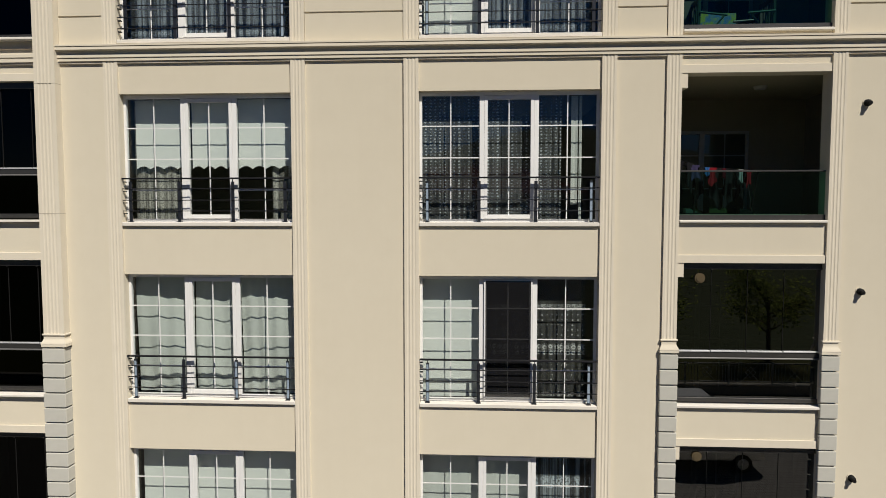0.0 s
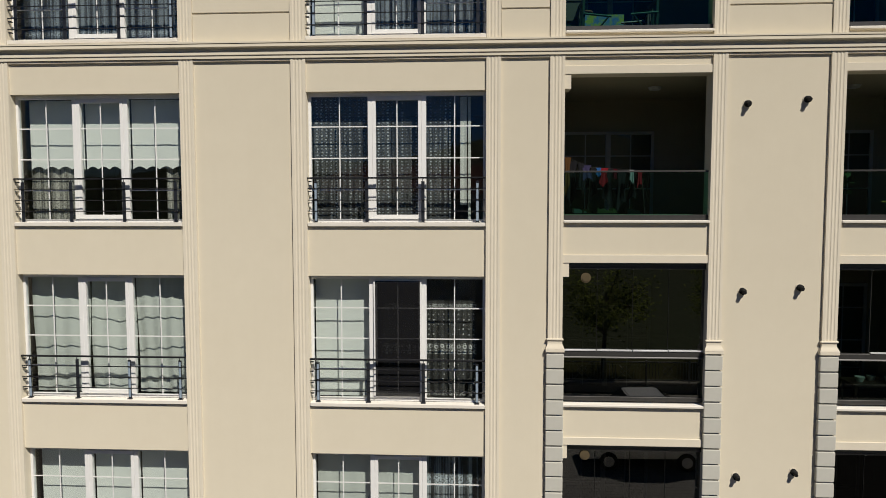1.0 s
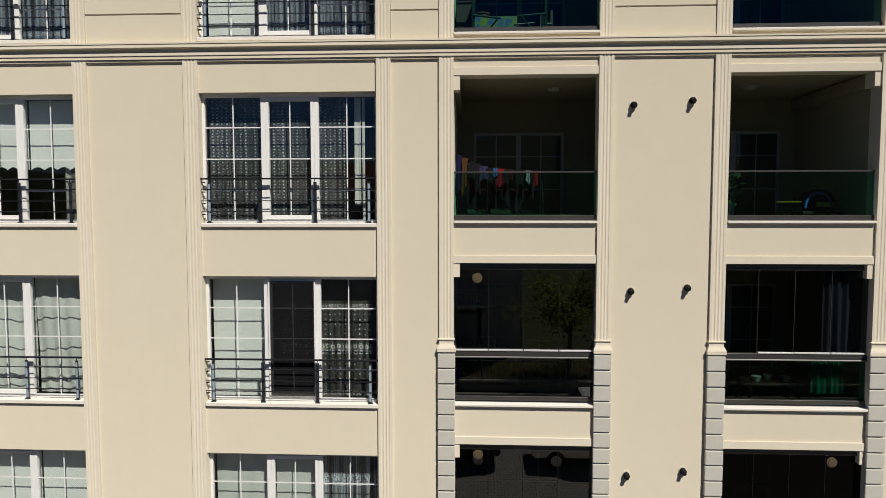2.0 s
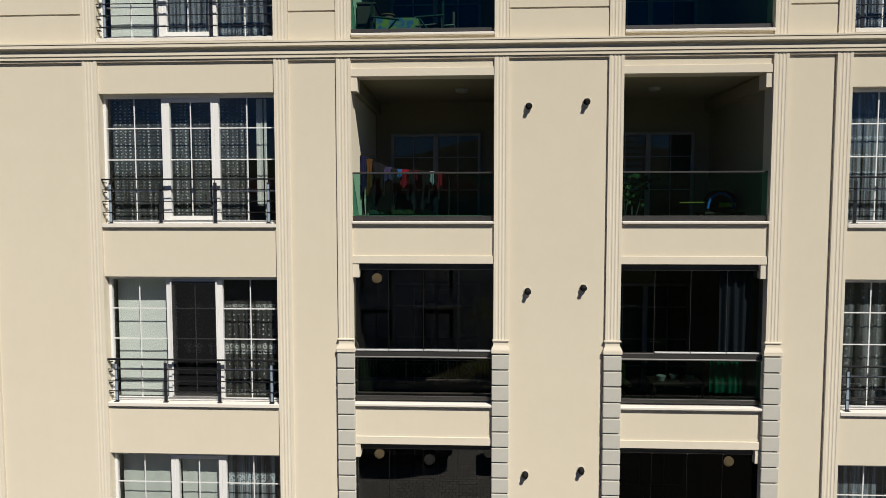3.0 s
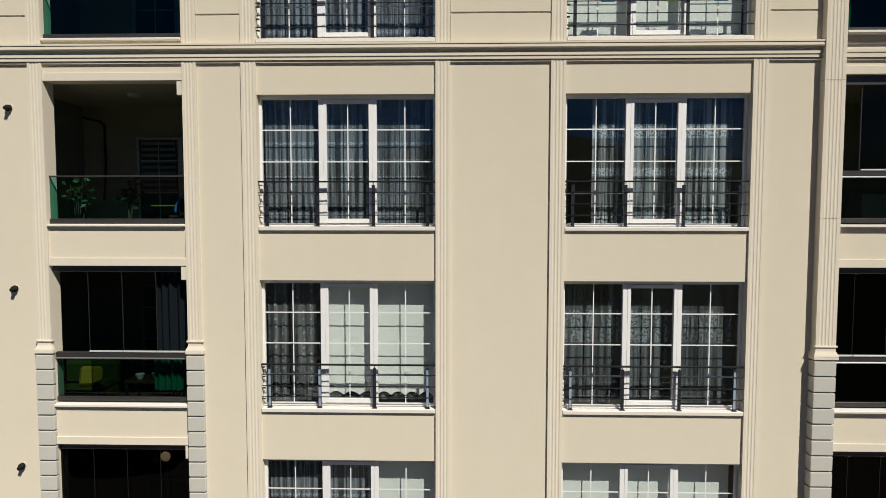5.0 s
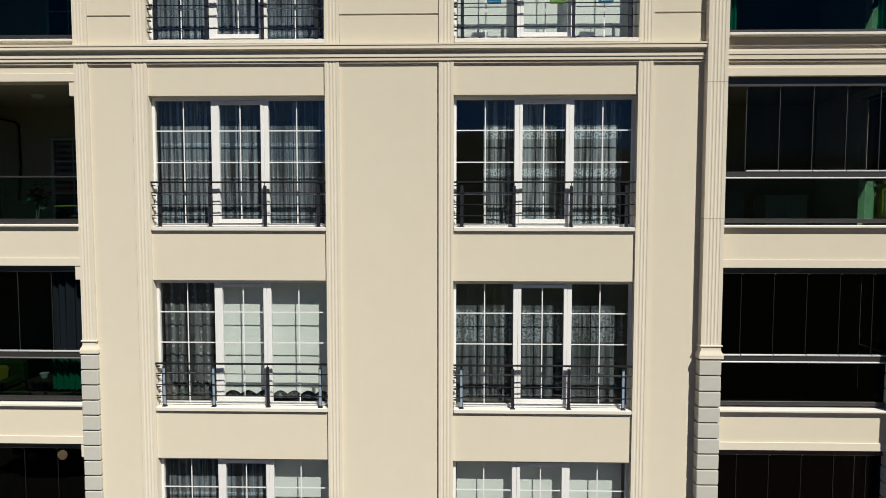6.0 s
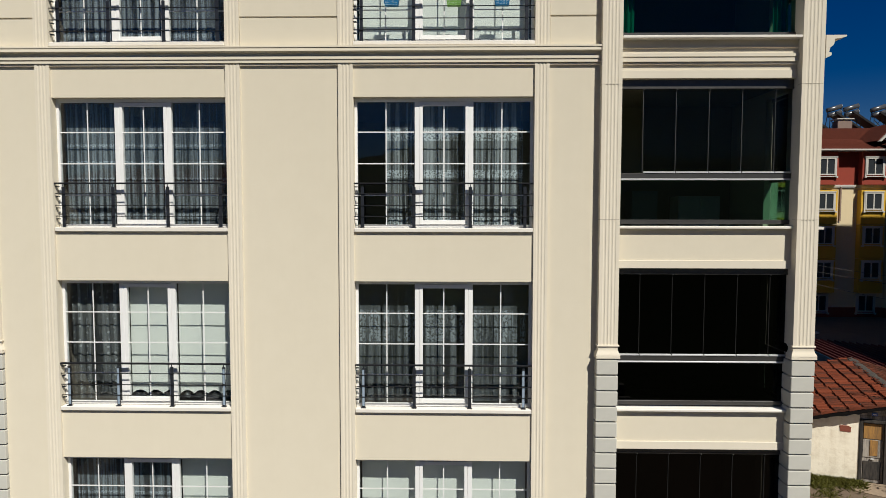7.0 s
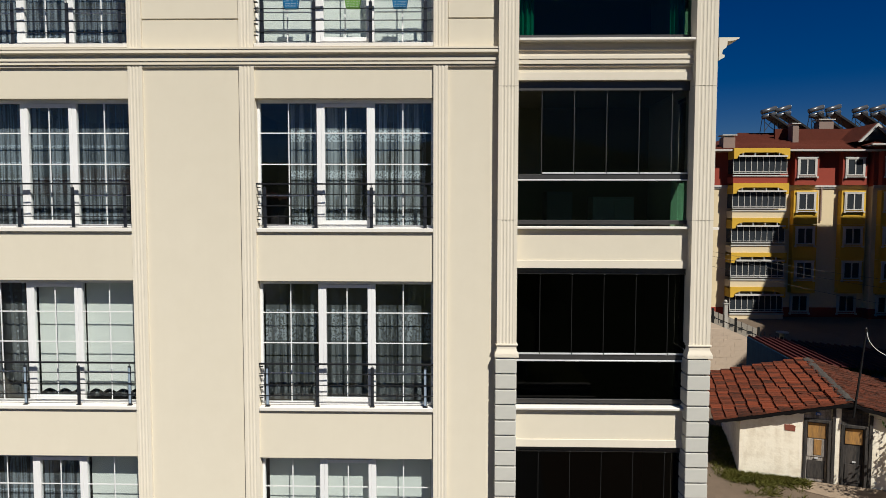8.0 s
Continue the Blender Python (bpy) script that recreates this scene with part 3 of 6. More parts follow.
dress("b", 3, [cloth(0.01, 0.36, WHITE_CLOTH, "white cloth curtain with soft folds", folds=4), cloth(0.37, 0.64, WHITE_CLOTH, "white cloth curtain with soft folds", folds=3),
               cloth(0.65, 0.99, LACE, "white lace curtain with flowered bands")])
dress("e", 0, [cloth(0.01, 0.99, GREY_SHEER, "grey pleated sheer curtain")])
dress("e", 1, [cloth(0.01, 0.99, GREY_SHEER, "grey pleated sheer curtain with lace bands")])
dress("e", 2, [cloth(0.01, 0.35, SOFT_SHEER, "grey pleated sheer curtain", amp=0.014, folds=7), blind(0.36, 0.64, 8.56, scallop=0.06, scallops=3), blind(0.65, 0.98, 8.56, scallop=0.06, scallops=4), cloth(0.36, 0.98, SOFT_SHEER, "grey sheer curtain behind the blinds", z1=8.9, y=0.39)])
dress("e", 3, [cloth(0.01, 0.64, GREY_SHEER, "grey pleated sheer curtain"), blind(0.65, 0.98)])
dress("f", 0, [blind(0.02, 0.35, 8.5, scallop=0.05), blind(0.36, 0.64, 8.5, scallop=0.05), blind(0.65, 0.98, 8.5, scallop=0.05)])
dress("f", 1, [cloth(0.17, 0.95, LACE, "white lace curtain with flowered bands")])
dress("f", 2, [cloth(0.01, 0.98, VEIL, "grey patterned sheer curtain")])
dress("f", 3, [blind(0.02, 0.35), blind(0.36, 0.64), blind(0.65, 0.98)])


# ---- balconies ----
def back_door(x0, x1, r, y=2.6):
    """Two-leaf window door in the back wall of a balcony."""
    ob = thing("balcony_door", pose(x0, y, r), "two-leaf pale balcony door with glazing bars", "door", "", "structure")
    w = x1 - x0
    part("door_frame", boxes((0, 0.06, -0.06, -0.002, 8.06, 10.18), (w - 0.06, w, -0.06, -0.002, 8.06, 10.18), (0.06, w - 0.06, -0.06, -0.002, 10.12, 10.18), (w / 2 - 0.05, w / 2 + 0.05, -0.06, -0.002, 8.06, 10.12), bevel=0.004), SHADED_WHITE, ob)
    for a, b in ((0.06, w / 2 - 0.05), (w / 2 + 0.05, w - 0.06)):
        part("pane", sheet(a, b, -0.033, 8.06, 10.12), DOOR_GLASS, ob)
        part("glazing_bar", boxes(((a + b) / 2 - 0.011, (a + b) / 2 + 0.011, -0.045, -0.037, 8.06, 10.12)), SHADED_WHITE, ob)
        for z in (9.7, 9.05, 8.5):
            part("glazing_bar", boxes((a, b, -0.047, -0.038, z - 0.011, z + 0.011)), SHADED_WHITE, ob)
    return ob


def balustrade(x0, x1, r, y):
    ob = thing("glass_balustrade", pose(x0, y, r), "frameless green-tinted glass balustrade with metal rails", "balustrade", "balcony balustrades")
    w = x1 - x0
    part("glass_panel", sheet(0.0, w, 0.035, 8.54, 9.24), GREEN_GLASS, ob)
    part("top_rail", boxes((0, w, 0.018, 0.052, 9.235, 9.262), bevel=0.004), DARK_ALU, ob)
    part("base_channel", boxes((0, w, 0.0, 0.07, 8.47, 8.555), bevel=0.004), DARK_ALU, ob)
    return ob


def glazing(x0, x1, r, y, joints, pane, parapet, bright_rail=False, skip=0, top=10.778, edge=0.003):
    """Folding glass panels above a glass parapet, between metal tracks; joints: where panel meets panel."""
    ob = thing("balcony_glazing", pose(x0, y, r), "dark folding glass panels over a glass parapet, in metal tracks", "balcony glazing", "glazed balconies")
    w = x1 - x0
    part("top_track", boxes((0, w, 0.0, 0.09, 10.70, top), (0, w, -0.01, 0.05, 10.675, 10.702), bevel=0.004), DARK_ALU, ob)
    part("middle_track", boxes((0, w, 0.0, 0.09, 9.240, 9.325), bevel=0.006), DARK_ALU, ob)
    part("hand_rail", boxes((0, w, -0.02, 0.05, 9.212, 9.238), bevel=0.008), ALU if bright_rail else RAIL_ALU, ob)
    cuts = [0.0] + list(joints) + [w]
    part("base_channel", boxes((0, w, 0.0, 0.08, 8.50, 8.57), bevel=0.004), DARK_ALU, ob)
    part("parapet_glass", sheet(0.0, w, 0.035, 8.56, 9.22), parapet, ob)
    for i in range(skip, len(cuts) - 1):
        a, b = cuts[i], cuts[i + 1]
        panel = part("glass_panel", sheet(a + 0.004, b - 0.004, 0.035, 9.352, 10.676), pane, ob)
        part("lower_clamp", boxes((a + 0.007, b - 0.007, -0.012, 0.03, 9.327, 9.352), bevel=0.004), ALU, panel, "bright metal clamp rail")
        if i:
            part("panel_edge", boxes((a - edge, a + edge, 0.026, 0.044, 9.352, 10.676)), DARK_ALU if pane is CLEAR_PANEL else FENCE_BLACK, panel)
            part("roller", boxes((a - 0.011, a + 0.011, -0.008, 0.024, 10.662, 10.674), bevel=0.003), DARK_ALU, panel)
    return ob


def ear(x, r, side):
    """Beam that runs back along the outer side wall of a balcony; its plastered end shows in the opening."""
    x0, x1 = (x, x + 0.1) if side > 0 else (x - 0.1, x)
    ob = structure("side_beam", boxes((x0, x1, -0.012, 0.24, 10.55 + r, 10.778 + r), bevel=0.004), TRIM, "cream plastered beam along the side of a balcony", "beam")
    # same cream beam; its shaded length takes the darker plaster tone
    part("beam_back", boxes((x0, x1, 0.2405, 2.6, 10.56 + r, 10.778 + r)), SHADE_PLASTER, ob, "cream plaster of the beam, coloured darker for its shade")


def balcony_sill(x0, x1, r, y, out=0.06):
    structure("balcony_sill", boxes((x0 + 0.004, x1 - 0.004, y - out, y + 0.25, 8.424 + r, 8.468 + r), bevel=0.008), SILL, "pale sill slab on the balcony parapet", "sill")


for key, (a, b) in BALCONIES.items():
    for i, r in enumerate(ROW_Z):
        balcony_sill(a, b, r - 0.015 if i == 0 else r, 0.0)
        if i == 1:
            balustrade(a, b, r, 0.03)
        elif i == 0:
            balustrade(a, b, r - 0.015, 0.03)
        else:
            see = (key, i) == ("d", 2)
            quarter = (b - a) / 4
            glazing(a, b, r, 0.06, [quarter, 2 * quarter, 3 * quarter], CLEAR_PANEL if see else (SMOKED if key == "c" else DARK_SMOKED), DIM_GREEN_GLASS if see else (DARK_GREEN_GLASS if key == "c" else BLACK_GLASS), skip=1 if see else 0)
        ear(a if key == "c" else b, r, 1 if key == "c" else -1)
        left, right = (a, 7.37) if key == "c" else (7.57, b)
        structure("balcony_wall", boxes((left - 0.1, right + 0.1, 2.6, 2.7, 8.05 + r, 10.8 + r)), SHADE_PLASTER, "cream plastered back wall of a balcony, coloured darker for shade", "wall")
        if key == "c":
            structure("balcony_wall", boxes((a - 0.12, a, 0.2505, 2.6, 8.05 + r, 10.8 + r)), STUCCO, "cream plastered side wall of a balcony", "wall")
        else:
            # cream like the opposite side; its shade is put into the colour
            structure("balcony_wall", boxes((b, b + 0.12, 0.2505, 2.6, 8.05 + r, 10.8 + r)), SHADE_PLASTER, "cream plastered side wall of a balcony", "wall")
        back_door(4.48 if key == "c" else 8.68, 6.28 if key == "c" else 10.48, r)
        bm = bmesh.new()
        rod(bm, (0, 0, 0), (0, 0, -0.05), 0.12, 20, 0.09)
        lamp = part("ceiling_lamp", bm, SHADED_WHITE)
        lamp.location = ((left + right) / 2 + 0.15, 1.25, 10.798 + r)
        tagged(lamp, "small round ceiling lamp, unlit", "lamp", "balcony lamps")
for key, (a, b) in BAYS.items():
    for i, r in enumerate(ROW_Z):
        balcony_sill(a, b, r, 0.02, 0.17 if i == 0 else 0.08)
        see = key == "g" and i < 2
        glazing(a, b, r, 0.08, [0.41 + 0.53 * k for k in range(5)], CLEAR_PANEL if see else DARK_SMOKED, DIM_GREEN_GLASS if see else BLACK_GLASS, key == "g", 1 if (key, i) == ("g", 1) else 0, head_of(key, r) - 0.002, 0.0055)
        if key == "g":
            side = thing("side_glazing", pose(24.24, 0.26, r), "dark glass over a green glass parapet at the balcony side", "balcony glazing", "glazed balconies")
            part("rail", boxes((-0.03, 0.03, 0.0, 0.92, 9.22, 9.30), (-0.03, 0.03, 0.0, 0.92, 8.425, 8.50), (-0.03, 0.03, 0.0, 0.92, 10.64, 10.695), bevel=0.004), DARK_ALU, side)
            part("parapet_glass", extrude([(-0.004, 8.50), (0.004, 8.50), (0.004, 9.22), (-0.004, 9.22)], "y", 0.0, 0.92), SIDE_GREEN if see else BLACK_GLASS, side)
            part("glass_panel", extrude([(-0.004, 9.31), (0.004, 9.31), (0.004, 10.635), (-0.004, 10.635)], "y", 0.003, 0.917), DARK_SMOKED, side)
        structure("balcony_wall", boxes((a - 0.1, b + 0.1, 2.6, 2.7, 8.05 + r, 10.8 + r)), SHADE_PLASTER, "cream plastered back wall of a balcony, coloured darker for shade", "wall")

# round vents in the balcony glass
def vent(x, y, z):
    bm = bmesh.new()
    rod(bm, (0, 0, 0), (0, -0.02, 0), 0.082, 24)
    ob = part("round_vent", bm, BRASS)
    ob.location = (x, y, z)
    tagged(ob, "round beige plastic vent set in the balcony glass", "vent", "round vents")
    bm = bmesh.new()
    rod(bm, (0, -0.02, 0), (0, -0.03, 0), 0.06, 24)
    part("cap", bm, BRASS, ob)


vent(4.55, 0.085, 7.53), vent(4.57, 0.085, 4.58), vent(10.30, 0.085, 4.55)


# ---- drain pipes that stick out of the middle wall ----
def spout(x, z):
    """A wide socket at the wall and a narrower nozzle in it."""
    bm = bmesh.new()
    rod(bm, (0, 0.02, 0.004), (0, -0.062, -0.008), 0.052, 20)
    bmesh.ops.bevel(bm, geom=[e for e in bm.edges if e.is_boundary or len(e.link_faces) == 2 and e.calc_face_angle(0.0) > 1.0], offset=0.006, segments=2, affect="EDGES")
    ob = part("drain_spout", bm, PIPE, None, "", True)
    ob.location = (x, 0, z)
    tagged(ob, "short black plastic drain pipe sticking out of the wall", "pipe", "drain spouts")
    bm = bmesh.new()
    rod(bm, (0, -0.055, -0.006), (0, -0.115, -0.016), 0.033, 16, 0.030)
    part("nozzle", bm, PIPE, ob)
    bm = bmesh.new()
    rod(bm, (0, 0.002, 0.004), (0, -0.008, 0.003), 0.064, 20)
    part("wall_seal", bm, TRIM, ob, "ring of pale filler round the pipe")


for x, z in ((7.005, 10.295), (7.915, 10.355), (7.01, 7.34), (7.90, 7.40), (6.99, 4.31), (7.90, 4.40)):
    spout(x, z)


# ---- ground and distance ----
EARTH = surface("dry_earth", (0.185, 0.135, 0.095), (0.12, 0.09, 0.065), 0.95, spec=0.06, coarse=0.4, fine=4.0, grain=30, bump=0.6, depth=0.03)
PAVING = surface("paving_blocks", (0.055, 0.052, 0.049), (0.045, 0.042, 0.04), 0.9, spec=0.06, coarse=0.5, fine=6.0, grain=40, bump=0.3, depth=0.01, spread=0.3)
GRASS = surface("grass_blades", (0.05, 0.06, 0.010), (0.10, 0.085, 0.02), 0.8, spec=0.06, coarse=2.0, fine=9.0, grain=40, bump=0.0)
LEAF = surface("leaves", (0.045, 0.075, 0.018), (0.08, 0.11, 0.03), 0.6, spec=0.06, coarse=2.0, fine=9.0, grain=40, bump=0.0)
BARK = surface("bark", (0.10, 0.075, 0.055), (0.06, 0.045, 0.035), 0.95, coarse=3.0, fine=20.0, grain=60, bump=0.5, depth=0.01, stretch=(1, 1, 0.3))
FAR_GREEN = surface("wooded_hill", (0.024, 0.034, 0.014), (0.038, 0.042, 0.02), 0.95, spec=0.06, coarse=0.02, fine=0.15, grain=1.0, bump=0.6, depth=1.0)

PAVERS = surface("street_pavers", (0.19, 0.183, 0.17), (0.145, 0.138, 0.127), 0.9, spec=0.06, coarse=0.3, fine=5.0, grain=60, bump=0.3, depth=0.006)


def lay_blocks(m, length=0.22, height=0.2):
    """Adds dark joints of a block paving to a surface material."""
    t, p = m.node_tree, m.node_tree.nodes["Principled BSDF"]
    brick = node(m, "ShaderNodeTexBrick", Scale=1.0)
    brick.inputs["Brick Width"].default_value, brick.inputs["Row Height"].default_value, brick.inputs["Mortar Size"].default_value = length, height, 0.014
    for k, v in (("Color1", (1, 1, 1, 1)), ("Color2", (0.82, 0.82, 0.82, 1)), ("Mortar", (0.32, 0.32, 0.32, 1))):
        brick.inputs[k].default_value = v
    co = node(m, "ShaderNodeTexCoord")
    t.links.new(co.outputs["Object"], brick.inputs["Vector"])
    mix = node(m, "ShaderNodeMix")
    mix.data_type, mix.blend_type = "RGBA", "MULTIPLY"
    mix.inputs[0].default_value = 1.0
    t.links.new(p.inputs["Base Color"].links[0].from_socket, mix.inputs[6])
    t.links.new(brick.outputs["Color"], mix.inputs[7])
    t.links.new(mix.outputs[2], p.inputs["Base Color"])


lay_blocks(PAVERS)


def ground_z(x, y):
    """Height of the land: a low shelf round the old house, lower yards beyond and before."""
    near = math.exp(-(((x - 31) / 9.0) ** 2 + ((y - 7) / 9.0) ** 2) ** 2)
    ridge = 0.0
    if y < -60:
        ridge = 46 * max(0.0, min(1.0, (-60 - y) / 260)) * (0.75 + 0.25 * math.sin(x * 0.011 + 1.0) + 0.12 * math.sin(x * 0.037))
    return -0.4 + 0.82 * near - 0.5 * max(0.0, min(1.0, (y - 20) / 20)) + ridge


def ground_sheet():
    def ticks(lo, hi, fine_lo, fine_hi, step, coarse):
        out, v = [], lo
        while v < hi:
            out.append(v)
            v += step if fine_lo <= v < fine_hi else coarse
        return out + [hi]
    xs, ys = ticks(-1600, 1600, 20, 60, 1.0, 20.0), ticks(-1600, 1600, -10, 50, 1.0, 20.0)
    verts = [(x, y, ground_z(x, y)) for y in ys for x in xs]
    n = len(xs)
    faces = [(j * n + i, j * n + i + 1, (j + 1) * n + i + 1, (j + 1) * n + i) for j in range(len(ys) - 1) for i in range(n - 1)]
    me = bpy.data.meshes.new("ground")
    me.from_pydata(verts, [], faces)
    me.materials.append(EARTH), me.materials.append(FAR_GREEN)
    for p in me.polygons:
        p.material_index = 1 if p.center.y < -21 else 0
        p.use_smooth = True
    ob = new("ground", me)
    return tagged(ob, "bare earth yards rising to a wooded hill across the street", "ground", "", "structure")


ground_sheet()
structure("road", boxes((-60, 80, -19.5, -5.0, -0.39, -0.33)), PAVERS, "street of pale concrete block paving in front of the flats", "road")
structure("pavement", boxes((-60, 27, -5.0, -0.02, -0.39, -0.2)), PAVING, "dark grey block pavement at the foot of the flats", "pavement")

# ---- far apartment building ----
APT_RED = surface("brick_red_paint", (0.27, 0.04, 0.02), (0.23, 0.034, 0.018), 0.9, coarse=0.3, fine=2.0, grain=30, bump=0.05, streak=0.3)
APT_CREAM = surface("pale_cream_paint", (0.66, 0.54, 0.34), (0.60, 0.49, 0.30), 0.9, coarse=0.3, fine=2.0, grain=30, bump=0.05, streak=0.4)
APT_YELLOW = surface("mustard_paint", (0.60, 0.36, 0.03), (0.52, 0.31, 0.028), 0.9, coarse=0.3, fine=2.0, grain=30, bump=0.05, streak=0.3)
ROOF_BROWN = surface("brown_roof_tiles", (0.12, 0.032, 0.02), (0.08, 0.024, 0.016), 0.95, spec=0.1, coarse=0.5, fine=6.0, grain=14, bump=0.6, depth=0.05)
TRIM_WHITE = surface("white_window_trim", (0.52, 0.50, 0.46), (0.44, 0.42, 0.38), 0.7, coarse=1.0, fine=6.0)
SQUARE_DARK = base_mat("flat_dark", (0.02, 0.02, 0.022), 0.9)
PLAIN_GLASS = base_mat("far_window_pane", (0.03, 0.035, 0.04), 0.06)
CHIMNEY = surface("mauve_render", (0.24, 0.17, 0.14), (0.19, 0.135, 0.11), 0.95)
STEEL_TANK = surface("tank_steel", (0.16, 0.165, 0.17), (0.10, 0.10, 0.105), 0.35, metal=0.6, coarse=2.0, fine=12.0)
BLACK_TANK = surface("black_tank", (0.006, 0.006, 0.007), (0.014, 0.014, 0.016), 0.45, coarse=2.0, fine=12.0)


def far_window(host, x, z, y, w=1.55, h=1.55):
    ob = part("window", boxes((x, x + 0.13, y - 0.12, y, z, z + h), (x + w - 0.13, x + w, y - 0.12, y, z, z + h), (x + 0.13, x + w - 0.13, y - 0.12, y, z + h - 0.12, z + h),
                              (x + 0.13, x + w - 0.13, y - 0.12, y, z, z + 0.1), (x + w / 2 - 0.05, x + w / 2 + 0.05, y - 0.1, y, z + 0.1, z + h - 0.12)), TRIM_WHITE, host)
    part("moulding", boxes((x - 0.09, x, y - 0.1, y, z - 0.1, z + h), (x + w, x + w + 0.09, y - 0.1, y, z - 0.1, z + h), (x - 0.15, x + w + 0.15, y - 0.14, y, z + h, z + h + 0.09),
                           (x - 0.16, x - 0.02, y - 0.2, y, z - 0.26, z - 0.1), (x + w + 0.02, x + w + 0.16, y - 0.2, y, z - 0.26, z - 0.1), (x - 0.02, x + w + 0.02, y - 0.2, y, z - 0.17, z - 0.1)), TRIM_WHITE, ob)
    part("pane", boxes((x + 0.13, x + w / 2 - 0.05, y - 0.06, y - 0.03, z + 0.1, z + h - 0.12)), PLAIN_GLASS, ob)
    part("pane", boxes((x + w / 2 + 0.05, x + w - 0.13, y - 0.06, y - 0.03, z + 0.1, z + h - 0.12)), PLAIN_GLASS, ob)


def far_balcony(host, x0, x1, z, y, slab):
    """Glazed balcony: slab parapet, dark glass with white bars, a shaped yellow lintel."""
    ob = part("balcony", boxes((x0, x1, y - 1.2, y, z - 0.75, z + 0.0)), slab, host)
    part("glass_box", boxes((x0 + 0.05, x1 - 0.05, y - 1.1, y, z + 0.28, z + 1.75)), PLAIN_GLASS, ob)
    part("rail", boxes((x0 - 0.03, x1 + 0.03, y - 1.28, y - 1.11, z + 0.0, z + 0.1), (x0, x1, y - 1.25, y - 1.12, z + 0.24, z + 0.32), (x0, x1, y - 1.22, y - 1.12, z + 0.42, z + 0.46)), TRIM_WHITE, ob)
    part("head_rail", boxes((x0 + 0.4, x1 - 0.1, y - 1.4, y - 1.12, z + 1.72, z + 1.86)), TRIM_WHITE, ob)
    n = 9
    for i in range(n + 1):
        xx = x0 + 0.05 + (x1 - x0 - 0.1) * i / n
        part("glazing_post", boxes((xx - 0.02, xx + 0.02, y - 1.15, y - 1.1, z + 0.32, z + 1.72)), TRIM_WHITE, ob)
    for i in range(4):
        xx = x0 + 0.8 + (x1 - x0 - 1.6) * i / 3
        part("strut", boxes((xx - 0.04, xx + 0.04, y - 1.3, y - 1.2, z + 1.86, z + 2.08)), TRIM_WHITE, ob)
    prof = [(x0, z + 2.5), (x0, z + 1.55), (x0 + 0.3, z + 1.58), (x0 + 0.5, z + 1.98), (x0 + 1.0, z + 2.12), (x1 - 0.9, z + 2.12), (x1 - 0.4, z + 1.98), (x1 - 0.2, z + 1.58), (x1 + 0.12, z + 1.55), (x1 + 0.12, z + 2.5)]
    part("lintel", extrude(prof, "y", y - 1.3, y - 0.05), APT_YELLOW, ob, "mustard yellow shaped lintel")


def hip_roof(x0, x1, y0, y1, z, rise, ridge_x0, ridge_x1):
    bm = bmesh.new()
    ym = (y0 + y1) / 2
    v = [bm.verts.new(p) for p in ((x0, y0, z), (x1, y0, z), (x1, y1, z), (x0, y1, z), (ridge_x0, ym, z + rise), (ridge_x1, ym, z + rise))]
    for f in ((0, 1, 5, 4), (1, 2, 5), (2, 3, 4, 5), (3, 0, 4), (3, 2, 1, 0)):
        bm.faces.new([v[i] for i in f])
    return bm


def roof_courses(x0, x1, y0, z, rx0, rx1, ym, rise, n=16):
    """Rows of tile edges on the slope that faces the street."""
    bm = bmesh.new()
    for i in range(1, n):
        t = i / n
        a, b = x0 + (rx0 - x0) * t, x1 + (rx1 - x1) * t
        y, zz = y0 + (ym - y0) * t, z + rise * t
        box(bm, a, b, y - 0.03, y + 0.05, zz - 0.02, zz + 0.07)
    return bm


